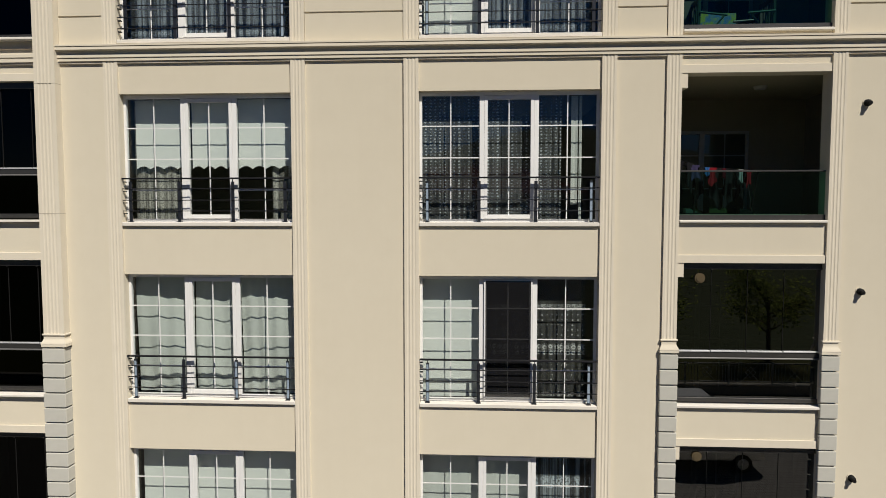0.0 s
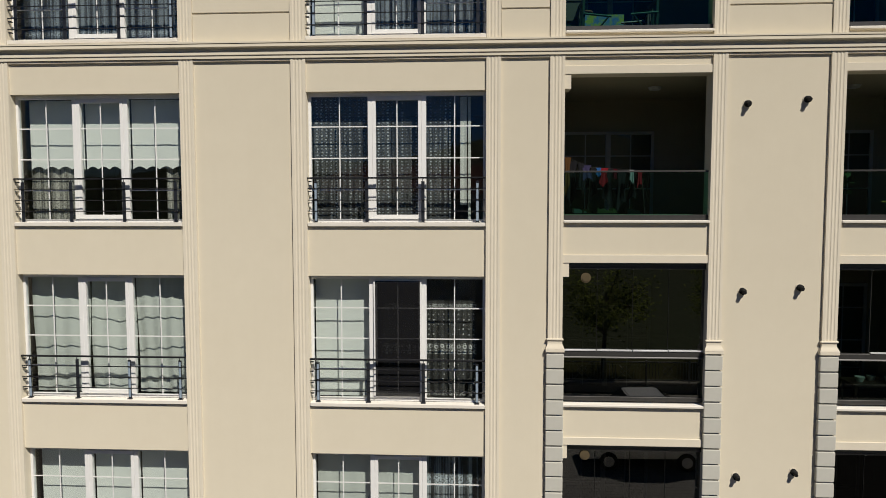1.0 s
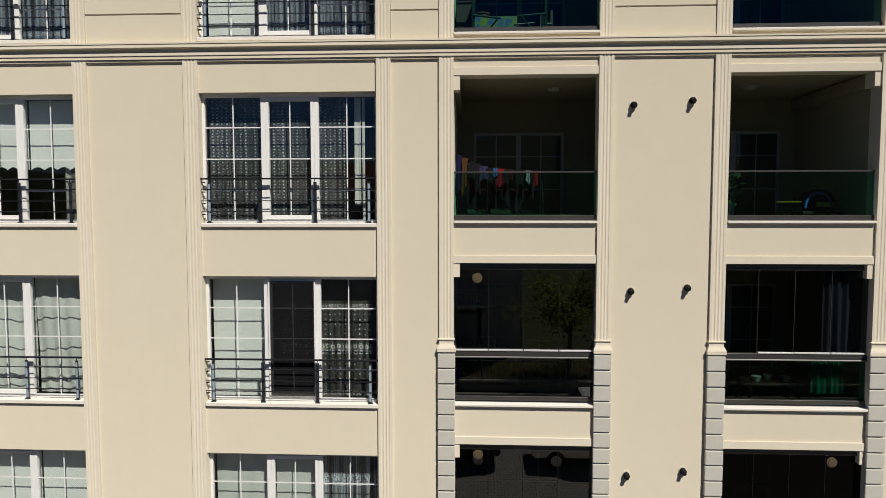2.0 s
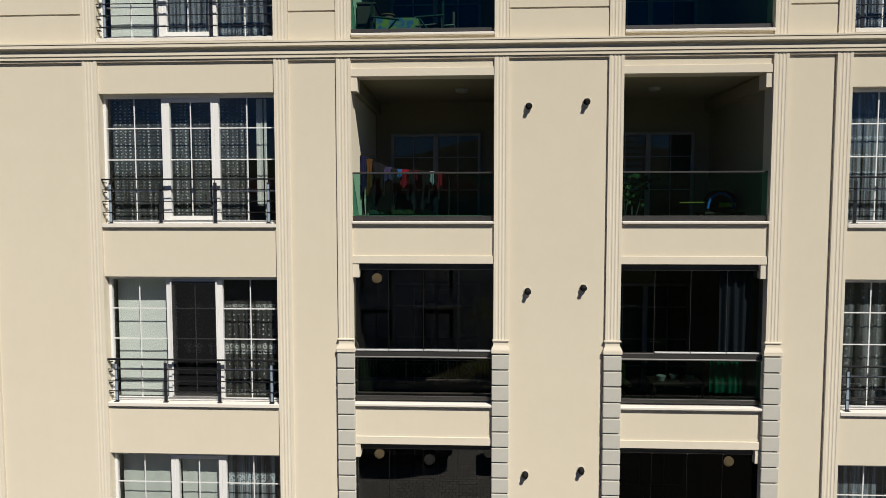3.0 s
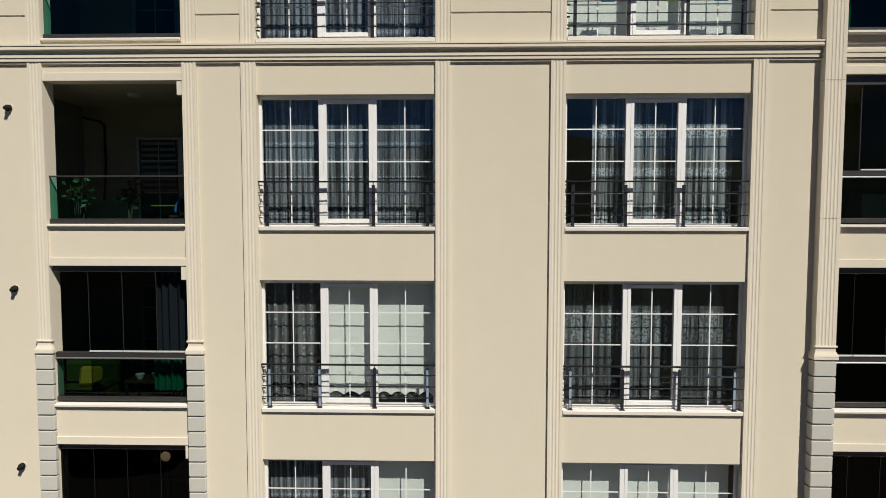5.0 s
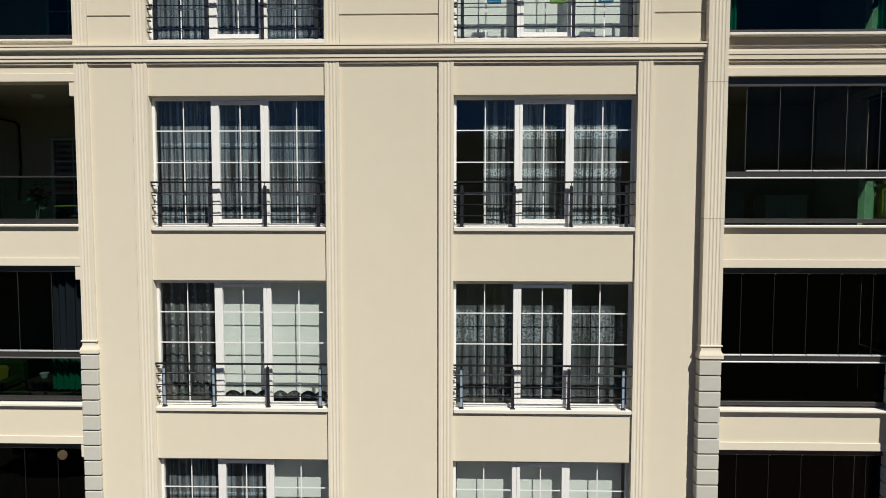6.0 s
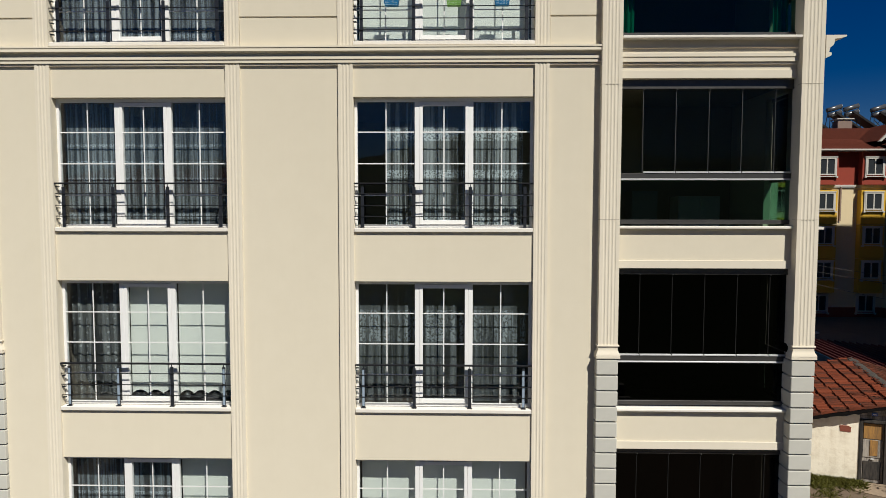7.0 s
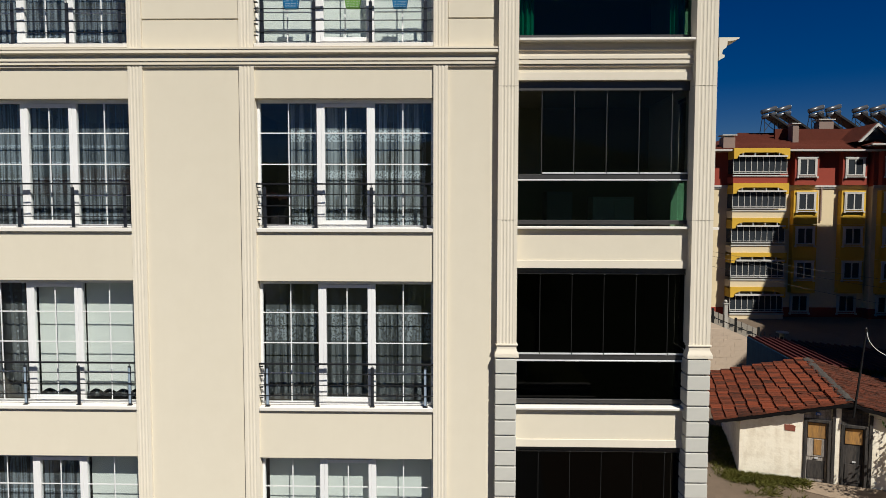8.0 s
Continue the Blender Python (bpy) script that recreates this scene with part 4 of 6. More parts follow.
def apartments(x0, x1, y, wins, bal, eave, base=-1.2):
    ob = thing("apartment_building", pose(0, 0, 0), "far red, cream and mustard apartment block, half in shade", "building")
    depth = 11.0
    part("wall", boxes((x0, x1, y, y + depth, base + 1.2, 11.05)), APT_CREAM, ob)
    part("plinth", boxes((x0 - 0.03, x1 + 0.03, y - 0.04, y + depth, base - 0.8, base + 1.2)), APT_RED, ob, "dark red base of the wall")
    part("top_storey", boxes((x0, x1, y - 0.02, y + depth, 11.05, eave)), APT_RED, ob, "brick red top storey")
    part("string_course", boxes((x0, x1, y - 0.16, y, 11.0, 11.16), (x0, x1, y - 0.1, y, 10.88, 11.0)), TRIM_WHITE, ob)
    for x in wins:
        for k in range(5):
            z = 12.02 - 3.1 * k
            if k < 4:
                part("window_bay", boxes((x - 0.30, x + 1.85, y - 0.6, y, z - (0.85 if k == 0 else 1.30), z + (2.1 if k == 0 else 1.76))), APT_RED if k == 0 else APT_YELLOW, ob, "brick red window bay" if k == 0 else "mustard yellow window bay")
            far_window(ob, x, z, y - (0.602 if k < 4 else 0.022))
    if bal:
        for k in range(5):
            far_balcony(ob, bal[0], bal[1], 11.9 - 3.1 * k, y, APT_RED if k == 0 else APT_CREAM)
    part("roof", hip_roof(x0 - 0.8, x1 + 0.8, y - 1.0, y + depth + 0.8, eave + 0.05, 2.3, x0 + 4.5, x1 - 3.0), ROOF_BROWN, ob, "brown tiled hip roof")
    part("tile_ridging", roof_courses(x0 - 0.8, x1 + 0.8, y - 1.0, eave + 0.05, x0 + 4.5, x1 - 3.0, y + depth / 2 - 0.1, 2.3), ROOF_BROWN, ob)
    part("gutter", boxes((x0 - 0.9, x1 + 0.9, y - 1.10, y - 0.98, eave - 0.02, eave + 0.11)), TRIM_WHITE, ob)
    part("soffit", boxes((x0 - 0.8, x1 + 0.8, y - 1.0, y, eave - 0.06, eave)), TRIM_WHITE, ob)
    return ob


apt = apartments(43.7, 57.6, 48.0, (50.95, 55.2), (44.9, 49.7), 14.2)
for x, y, z0, z1, w in ((44.3, 47.6, 14.2, 15.45, 1.05), (54.8, 51.2, 15.2, 17.35, 1.35), (51.5, 49.6, 14.8, 16.75, 0.55), (62.5, 51.0, 15.2, 17.0, 1.3)):
    ch = part("chimney", boxes((x, x + w, y, y + 0.9, z0, z1)), CHIMNEY, apt)
    part("cap", boxes((x - 0.12, x + w + 0.12, y - 0.12, y + 1.02, z1 + 0.15, z1 + 0.24), (x + 0.1, x + w - 0.1, y + 0.1, y + 0.8, z1, z1 + 0.15)), TRIM_WHITE, ch)
part("ridge_wall", boxes((50.5, 61.0, 50.9, 51.1, 15.3, 16.62)), ROOF_BROWN, apt)
dormer = part("dormer", extrude([(56.2, 15.1), (59.5, 15.1), (58.3, 16.5), (57.8, 16.7)], "y", 47.6, 52.0), ROOF_BROWN, apt)
part("dormer_face", extrude([(56.8, 15.15), (58.9, 15.15), (57.85, 16.3)], "y", 47.52, 47.6), PLAIN_GLASS, dormer)
part("barge_board", extrude([(56.2, 15.0), (56.42, 15.0), (57.85, 16.42), (59.28, 15.0), (59.5, 15.0), (57.85, 16.68)], "y", 47.3, 47.52), TRIM_WHITE, dormer)
part("drain_pipe", boxes((53.3, 53.42, 47.86, 48.0, 7.9, 11.0)), CHIMNEY, apt)
apartments(57.5, 72.0, 47.2, (58.2, 63.0), None, 14.65)
# unseen block beyond the street corner, added so its shade falls over the yard
structure("shade_block", extrude([(45.0, -3), (45.2, 5.5), (47.6, 8.5), (57.4, 25.0), (57.4, 33.0), (56.3, 33.0), (56.3, 35.5), (75, 35.5), (75, -3)], "z", -1.0, 24.4), APT_CREAM, "tall plain unseen block added to cast shade", "building")
# thin unseen slab, added to shade the second far building
structure("shade_slab", extrude([(62.3, 38.5), (80.0, 38.5), (80.0, 39.0), (62.3, 39.0)], "z", -1.0, 27.5), APT_CREAM, "tall plain unseen block added to cast shade", "building")


def solar_heater(x, y, z):
    """Tank over a tilted collector on a pipe frame."""
    ob = thing("solar_heater", pose(x, y, z), "rooftop solar water heater with a dark tank and tilted panel", "water heater", "rooftop solar heaters")
    bm = bmesh.new()
    rod(bm, (-0.25, 0.0, 1.50), (1.12, 0.35, 1.86), 0.17, 14)
    part("tank", bm, STEEL_TANK, ob, "", True)
    bm = bmesh.new()
    rod(bm, (-0.25, -0.15, 1.10), (1.0, 0.15, 1.42), 0.15, 12)
    part("lower_tank", bm, STEEL_TANK, ob, "", True)
    bm = bmesh.new()
    rod(bm, (1.0, 0.15, 1.42), (1.04, 0.16, 1.43), 0.12, 12)
    rod(bm, (1.12, 0.35, 1.86), (1.16, 0.36, 1.87), 0.14, 14)
    part("tank_end", bm, ALU, ob, "bright metal tank ends")
    part("collector", extrude([(0.3, 1.30), (0.38, 1.42), (2.55, 0.20), (2.5, 0.06)], "y", -0.3, 1.0), BLACK_TANK, ob, "black tilted collector panel")
    bm = bmesh.new()
    for a, b in (((0, 0, 0), (0, 0, 1.5)), ((1.0, 0.3, 0), (1.0, 0.3, 1.6)), ((0, 0.8, 0), (0, 0.3, 1.5)), ((0, 0, 0.1), (1.0, 0.3, 1.2)), ((0, 0, 0.8), (1, 0.3, 0.2)), ((1.1, 0.3, 1.7), (1.3, 0.2, 0.2))):
        rod(bm, a, b, 0.028, 6)
    part("stand", bm, DARK_ALU, ob)
    return ob


first = solar_heater(50.0, 52.0, 16.4)
first.scale = (1.12, 1.12, 1.3)
for x, y, z in ((51.45, 52.2, 16.55), (54.5, 52.0, 16.5), (56.25, 52.2, 16.6), (58.7, 52.0, 16.5), (60.5, 52.2, 16.6)):
    copy_thing(first, pose(x, y, z))

# ---- old house ----
WHITEWASH = surface("stained_whitewash", (0.90, 0.82, 0.66), (0.50, 0.40, 0.26), 0.95, spec=0.2, coarse=0.8, fine=4.0, grain=11, bump=0.3, depth=0.02, mid=-0.3, streak=0.35, range_=0.34)
OLD_TILE = surface("old_red_tile", (0.20, 0.05, 0.023), (0.04, 0.022, 0.016), 0.95, spec=0.15, coarse=2.5, fine=16.0, grain=70, bump=0.7, depth=0.012, spread=0.75, range_=0.36, mid=0.2)
RIDGE_MORTAR = surface("ridge_mortar", (0.085, 0.073, 0.06), (0.02, 0.017, 0.014), 0.95, coarse=2.0, fine=14.0, grain=40, bump=0.6, depth=0.02)
OLD_WOOD = surface("grey_weathered_wood", (0.14, 0.125, 0.11), (0.42, 0.37, 0.31), 0.9, coarse=1.0, fine=10.0, grain=50, bump=0.4, depth=0.005, stretch=(6, 6, 0.5), range_=0.16)
BLACK_WOOD = surface("blackened_wood", (0.012, 0.011, 0.010), (0.06, 0.05, 0.042), 0.9, coarse=1.0, fine=10.0, grain=50, bump=0.4, depth=0.005, stretch=(6, 6, 0.5), range_=0.16)
BOARD = surface("yellowed_board", (0.42, 0.21, 0.05), (0.20, 0.11, 0.04), 0.8, coarse=2.0, fine=10.0, grain=50, bump=0.2, stretch=(4, 4, 0.5), range_=0.2)
BLUE_PLATE = base_mat("blue_enamel", (0.02, 0.10, 0.38), 0.4)
BRICK = surface("bare_brick", (0.25, 0.07, 0.04), (0.18, 0.05, 0.03), 0.9)

OLD = pose(29.226, 9.444, 0.42, 0, 0, -17.5)
old = thing("old_house", OLD, "small derelict whitewashed house with a sagging red tile roof", "house")
LEN, DEP, RIDGE_X, RIDGE_Z, EAVE_Z = 6.4, 5.6, 2.95, 2.62, 1.80


def roof_z(x):
    return RIDGE_Z - abs(x - RIDGE_X) * (RIDGE_Z - EAVE_Z) / (RIDGE_X + 0.35)


# gable wall with its two door openings, then the sides
def gable(x0, x1, z0, dip=0.06):
    pts = [(x0, z0), (x1, z0), (x1, roof_z(x1) - dip)]
    if x0 < RIDGE_X < x1:
        pts.append((RIDGE_X, RIDGE_Z - dip))
    return pts + [(x0, roof_z(x0) - dip)]


part("wall", extrude(gable(0.0, 1.78, -0.8), "y", 0.0, 0.3), WHITEWASH, old)
part("wall", extrude(gable(2.53, 2.78, -0.8), "y", 0.0, 0.3), WHITEWASH, old)
part("wall", extrude(gable(3.5, LEN, -0.8), "y", 0.0, 0.3), WHITEWASH, old)
part("wall", boxes((0.0, 0.3, 0.3, DEP, -0.8, roof_z(0.0) - 0.06)), WHITEWASH, old)
part("wall", boxes((LEN - 0.3, LEN, 0.3, DEP, -0.8, roof_z(LEN) - 0.06)), WHITEWASH, old)
part("wall", boxes((0.3, LEN - 0.3, DEP - 0.3, DEP, -0.8, roof_z(0.3) - 0.1)), WHITEWASH, old)
part("bare_brick_patch", extrude([(1.27, 1.55), (1.55, 1.54), (1.56, 1.70), (1.46, 1.74), (1.25, 1.73)], "y", -0.012, 0.02), BRICK, old, "patch of bare red brick")
part("doorstep", extrude([(1.35, -0.02), (1.5, -0.75), (2.3, -1.05), (5.9, -1.0), (6.1, -0.02)], "z", -0.6, 0.035), surface("worn_concrete", (0.34, 0.25, 0.165), (0.20, 0.15, 0.105), 0.95, coarse=1.2, fine=8.0, grain=30, bump=0.4, depth=0.01), old, "worn concrete step")
# weathered boards over the doors
for a, b, z0 in ((1.78, 2.53, 1.98), (2.78, 3.5, 1.90)):
    for k in range(4):
        z = z0 + 0.115 * k
        if z + 0.11 < roof_z(b) + 0.05:
            part("board", boxes((a, b, 0.04 + 0.008 * (k % 2), 0.08, z, z + 0.11), bevel=0.006), OLD_WOOD if a < 2.6 else BLACK_WOOD, old, "grey weathered board")
# charred posts beside the doors
for a, b, top in ((2.535, 2.63, 2.40), (3.505, 3.60, 2.25)):
    part("post", boxes((a, b, -0.05, -0.001, -0.02, top), bevel=0.01), BLACK_WOOD, old, "blackened timber post")
# doors
for a, b, top, mats in ((1.78, 2.53, 1.98, (BLACK_WOOD, BOARD)), (2.78, 3.5, 1.90, (BLACK_WOOD, BOARD))):
    d = part("door", boxes((a, a + 0.09, -0.03, 0.14, 0.0, top), (b - 0.09, b, -0.03, 0.14, 0.0, top), (a + 0.09, b - 0.09, -0.03, 0.14, top - 0.09, top), bevel=0.008), mats[0], old, "weathered wooden door in a plank frame")
    part("leaf", boxes((a + 0.09, b - 0.09, 0.07, 0.11, 0.02, top - 0.09)), BLACK_WOOD if a > 2.6 else OLD_WOOD, d)
    part("upper_board", boxes((a + 0.13, b - 0.13, 0.045, 0.07, top - 0.60, top - 0.13), bevel=0.004), BOARD, d, "yellowed board in place of a pane")
    if a < 2:
        part("panel", boxes((a + 0.12, b - 0.12, 0.05, 0.07, 0.80, top - 0.63), bevel=0.006), OLD_WOOD, d)
        part("middle_board", boxes((a + 0.30, b - 0.24, 0.035, 0.05, 0.86, 1.34), bevel=0.004), BOARD, d, "orange plywood board")
    part("lower_panel", boxes((a + 0.14, b - 0.14, 0.05, 0.07, 0.12, 0.68), bevel=0.006), BLACK_WOOD, d)
    part("latch", boxes((a + 0.33, a + 0.42, 0.02, 0.05, 0.74, 0.78)), ALU, d)
part("sign_plate", boxes((2.10, 2.25, 0.02, 0.036, 2.10, 2.19), bevel=0.003), BLUE_PLATE, old, "small blue enamel plate")
part("sign_bar", boxes((2.13, 2.22, 0.016, 0.0195, 2.13, 2.155)), PVC, old)
part("roof_deck", extrude([(-0.76, roof_z(-0.76) - 0.05), (RIDGE_X, RIDGE_Z - 0.05), (LEN + 0.3, roof_z(LEN + 0.3) - 0.05), (LEN + 0.3, roof_z(LEN + 0.3) + 0.0), (RIDGE_X, RIDGE_Z), (-0.76, roof_z(-0.76))], "y", -0.22, DEP + 0.2), BLACK_WOOD, old, "dark sagging boards under the tiles")
# tiles: courses parallel to the ridge, each lapping the one below
slope = math.atan2(RIDGE_Z - EAVE_Z, RIDGE_X + 0.35)
bm = extrude([(-0.02, -0.07), (0.02, -0.07), (0.42, 0.0), (0.42, 0.022), (-0.02, 0.026)], "y", 0.0, 0.226)
for d in ((-0.022, 0.41, 0.015, 0.06, 0.022, 0.04), (-0.022, 0.41, 0.165, 0.21, 0.022, 0.042)):
    box(bm, *d)
tile_mesh = mesh_of("tile", bm, OLD_TILE)
rng = random.Random(5)
COURSES, PER = 10, 26
run = (RIDGE_X + 0.40) / math.cos(slope) / 9
for c in range(COURSES):
    sag = rng.uniform(-0.01, 0.01)
    slip = 0.0
    for k in range(PER):
        if rng.random() < 0.3:
            slip = rng.uniform(-0.022, 0.022)
        ob = part("tile", tile_mesh, OLD_TILE, old)
        x = -0.42 + (c - 1) * run * math.cos(slope)
        ob.matrix_basis = pose(x + slip + 0.008 * math.sin(k * 0.7 + c * 2.1) + rng.uniform(-0.014, 0.014), -0.24 + k * 0.232 + rng.uniform(-0.006, 0.006), roof_z(x) + 0.075 + sag + rng.uniform(0, 0.016)) @ Matrix.Rotation(-slope + 0.15 + rng.uniform(-0.025, 0.025), 4, "Y") @ pose(0, 0, 0, rng.uniform(-2.5, 2.5), 0, rng.uniform(-2.5, 2.5))
bm = bmesh.new()
for c in range(11):
    for k in range(PER):
        x = LEN + 0.55 - c * run * math.cos(slope)
        if x < RIDGE_X + 0.25:
            continue
        m = pose(x + rng.uniform(-0.05, 0.05), -0.24 + k * 0.232, roof_z(x) + 0.04 + rng.uniform(0, 0.03)) @ Matrix.Rotation(slope - 0.10 + rng.uniform(-0.04, 0.04), 4, "Y") @ pose(0, 0, 0, rng.uniform(-3, 3), 0, rng.uniform(-3, 3))
        start = len(bm.verts)
        for d in ((-0.42, 0.02, 0.0, 0.225, 0.0, 0.022), (-0.41, 0.02, 0.02, 0.06, 0.022, 0.04)):
            box(bm, *d)
        bm.verts.ensure_lookup_table()
        for v in bm.verts[start:]:
            v.co = m @ v.co
# ragged black strip added for the dark gap between tiles and wall
jag = [(-0.74 + i * 0.105, roof_z(-0.74 + i * 0.105) - 0.01) for i in range(68)]
low = [(x, z - 0.075 - 0.06 * abs(noise.noise(Vector((x * 4.0, 1.7, 0.0)))) - 0.05 * max(0.0, noise.noise(Vector((x * 11.0, 5.0, 0.0))))) for x, z in jag]
eave = part("eave_gap_strip", extrude(jag + low[::-1], "y", -0.25, -0.215), base_mat("eave_gap_black", (0.008, 0.007, 0.007), 0.95, 0.0, 0.05), old, "ragged black strip for the dark gap under the eave")
tagged(part("far_slope_tiles", bm, OLD_TILE, old), kind="stuff")
bm = bmesh.new()
last = None
for k in range(121):
    y = -0.24 + k * 0.05
    ring = []
    for j in range(9):
        a = math.pi * j / 8
        lump = noise.noise(Vector((j * 0.7, y * 3.1, 0.0))) * 0.03 + noise.noise(Vector((j * 1.9, y * 9.0, 4.0))) * 0.018
        ring.append(bm.verts.new((RIDGE_X - (0.19 + lump) * math.cos(a), y, RIDGE_Z - 0.03 + (0.115 + lump) * math.sin(a))))
    if last:
        for j in range(8):
            bm.faces.new((last[j], last[j + 1], ring[j + 1], ring[j]))
    last = ring
bmesh.ops.recalc_face_normals(bm, faces=bm.faces)
part("ridge_tiles", bm, RIDGE_MORTAR, old, "ridge capped in rough grey mortar")
bm = bmesh.new()
rod(bm, (3.02, -0.27, 2.2), (3.2, -0.2, 3.9), 0.03, 8)
rod(bm, (3.2, -0.2, 3.9), (3.29, -0.2, 4.89), 0.022, 6)
part("roof_pole", bm, PIPE, old)

# ---- lean-to with a red metal roof, behind the old house ----
SHEET_RED = surface("red_metal_sheet", (0.08, 0.02, 0.016), (0.05, 0.013, 0.011), 0.75, spec=0.15, coarse=1.0, fine=7.0, grain=30, bump=0.1)
BLUE_TARP = surface("blue_tarpaulin", (0.02, 0.075, 0.15), (0.012, 0.042, 0.09), 0.9, spec=0.1, coarse=1.5, fine=9.0, grain=40, bump=0.5, depth=0.02, stretch=(3, 3, 0.6))
shed = thing("lean_to_shed", pose(34.27, 20.0, -0.3, 0, 0, -5), "open shed with a ribbed red metal roof and blue sheeting", "shed")
pts = []
for i in range(34):
    for du, s in ((0.0, 0.0), (0.02, 0.075), (0.075, 0.075), (0.095, 0.0)):
        u = i * 0.325 + du
        pts.append((u, 3.06 - 0.085 * u + s))
prof = pts + [(p[0], p[1] - 0.02) for p in reversed(pts)]
part("roof_sheet", extrude(prof, "y", -5.2, 0.0), SHEET_RED, shed, "ribbed dark red metal roof")
part("side_sheet", boxes((-0.04, 0.03, -5.15, 0.0, -0.6, 3.05)), BLUE_TARP, shed, "blue sheeting hung on the side")
part("front_sheet", boxes((0.12, 10.9, -5.12, -5.05, -0.6, 2.05)), BLUE_TARP, shed, "blue sheeting hung on the side")
for x in (0.2, 3.6, 7.2, 10.7):
    for y in (-4.95, -0.2):
        part("post", boxes((x - 0.04, x + 0.04, y - 0.04, y + 0.04, -0.6, 2.1)), RAIL, shed)

# ---- block retaining wall with railing, rising beside the yard ----
TAN_BLOCK = surface("tan_wall_block", (0.46, 0.36, 0.265), (0.40, 0.31, 0.23), 0.95, coarse=1.0, fine=6.0, grain=40, bump=0.3, depth=0.01, spread=0.1)
STONE = surface("pale_concrete", (0.42, 0.39, 0.34), (0.32, 0.30, 0.26), 0.9, coarse=1.0, fine=7.0, grain=40, bump=0.3)
ret = structure("retaining_wall", extrude([(27.0, -1.2), (41.0, -1.2), (41.0, -0.25), (36.0, 1.95), (33.9, 2.82), (27.0, 5.6)], "y", 24.0, 24.4), TAN_BLOCK, "tan block retaining wall that steps down beside the yard", "wall")
block = mesh_of("block", boxes((0.0, 0.397, 0.0, 0.03, 0.0, 0.194), bevel=0.003), TAN_BLOCK)
for j in range(20):
    for i in range(11):
        x, z = 33.0 + i * 0.40 + (0.2 if j % 2 else 0.0), -1.0 + j * 0.20
        if z + 0.2 < 2.82 - (x + 0.4 - 33.9) * 0.41 - 0.02 and i + j * 11 < 300:
            ob = part("block", block, TAN_BLOCK, ret)
            ob.location = (x, 23.992 + rng.uniform(-0.004, 0.004), z)
# grassed bank behind the wall, with a low pale wall along its back
structure("grass_bank", extrude([(27.0, -1.2), (42.0, -1.2), (42.0, -0.7), (36.0, 1.85), (33.9, 2.72), (27.0, 5.5)], "y", 24.405, 28.0), surface("bank_grass", (0.07, 0.075, 0.02), (0.12, 0.09, 0.045), 0.95, spec=0.05, coarse=1.5, fine=9.0, grain=40, bump=0.6, depth=0.03), "sloping bank of rough dry grass", "ground")
garden = structure("garden_wall", extrude([(35.2, 1.8), (38.3, 0.6), (38.3, 1.75), (35.2, 3.0)], "y", 27.6, 27.8), surface("pale_garden_paint", (0.30, 0.265, 0.22), (0.22, 0.195, 0.165), 0.95, spec=0.1), "low pale wall with small dark squares", "wall")
# small dark squares set flat on the wall face, nothing cut through
for k in range(5):
    x = 35.55 + k * 0.55
    z = 2.82 - (x - 35.2) * 0.40 - 0.38
    part("opening", boxes((x, x + 0.24, 27.58, 27.6, z, z + 0.17)), SQUARE_DARK, garden)
fence = thing("yard_fence", pose(0, 0, 0), "dark metal railing between stone posts along the wall", "fence")
for i in range(7):
    x = 33.0 + i * 1.25
    z = 2.82 - (x - 33.9) * 0.41
    part("post", boxes((x - 0.05, x + 0.05, 24.1, 24.2, z, z + 0.8)), FENCE_BLACK, fence)
    for t in (1, 2, 3):
        xx = x + t * 1.25 / 4
        zz = 2.82 - (xx - 33.9) * 0.41
        part("bar", boxes((xx - 0.009, xx + 0.009, 24.14, 24.17, zz + 0.1, zz + 0.7)), FENCE_BLACK, fence)
for dz in (0.3, -0.3):
    part("rail", extrude([(32.9, 3.23 + dz), (41.0, -0.09 + dz), (41.0, -0.04 + dz), (32.9, 3.28 + dz)], "y", 24.12, 24.18), FENCE_BLACK, fence)
for x, z in ((35.1, 2.3),):
    p = thing("stone_post", pose(x, 24.3, z), "pale stone gate post with a ball on top", "post", "stone posts")
    part("shaft", boxes((-0.1, 0.1, 0.16, 0.36, -0.6, 1.35), (-0.13, 0.13, 0.13, 0.39, 1.35, 1.41), bevel=0.01), STONE, p)
    bm = bmesh.new()
    bmesh.ops.create_icosphere(bm, subdivisions=2, radius=0.1, matrix=Matrix.Translation((0, 0.26, 1.5)))
    part("ball", bm, STONE, p, "", True)
table = thing("stone_table", pose(39.15, 26.3, 0.68), "round pale concrete garden table", "table")
bm = bmesh.new()
rod(bm, (0, 0, 1.05), (0, 0, 1.12), 0.34, 24)
part("tabletop", bm, STONE, table)
bm = bmesh.new()
rod(bm, (0, 0, -0.3), (0, 0, 1.05), 0.1, 12, 0.16)
part("pedestal", bm, STONE, table)


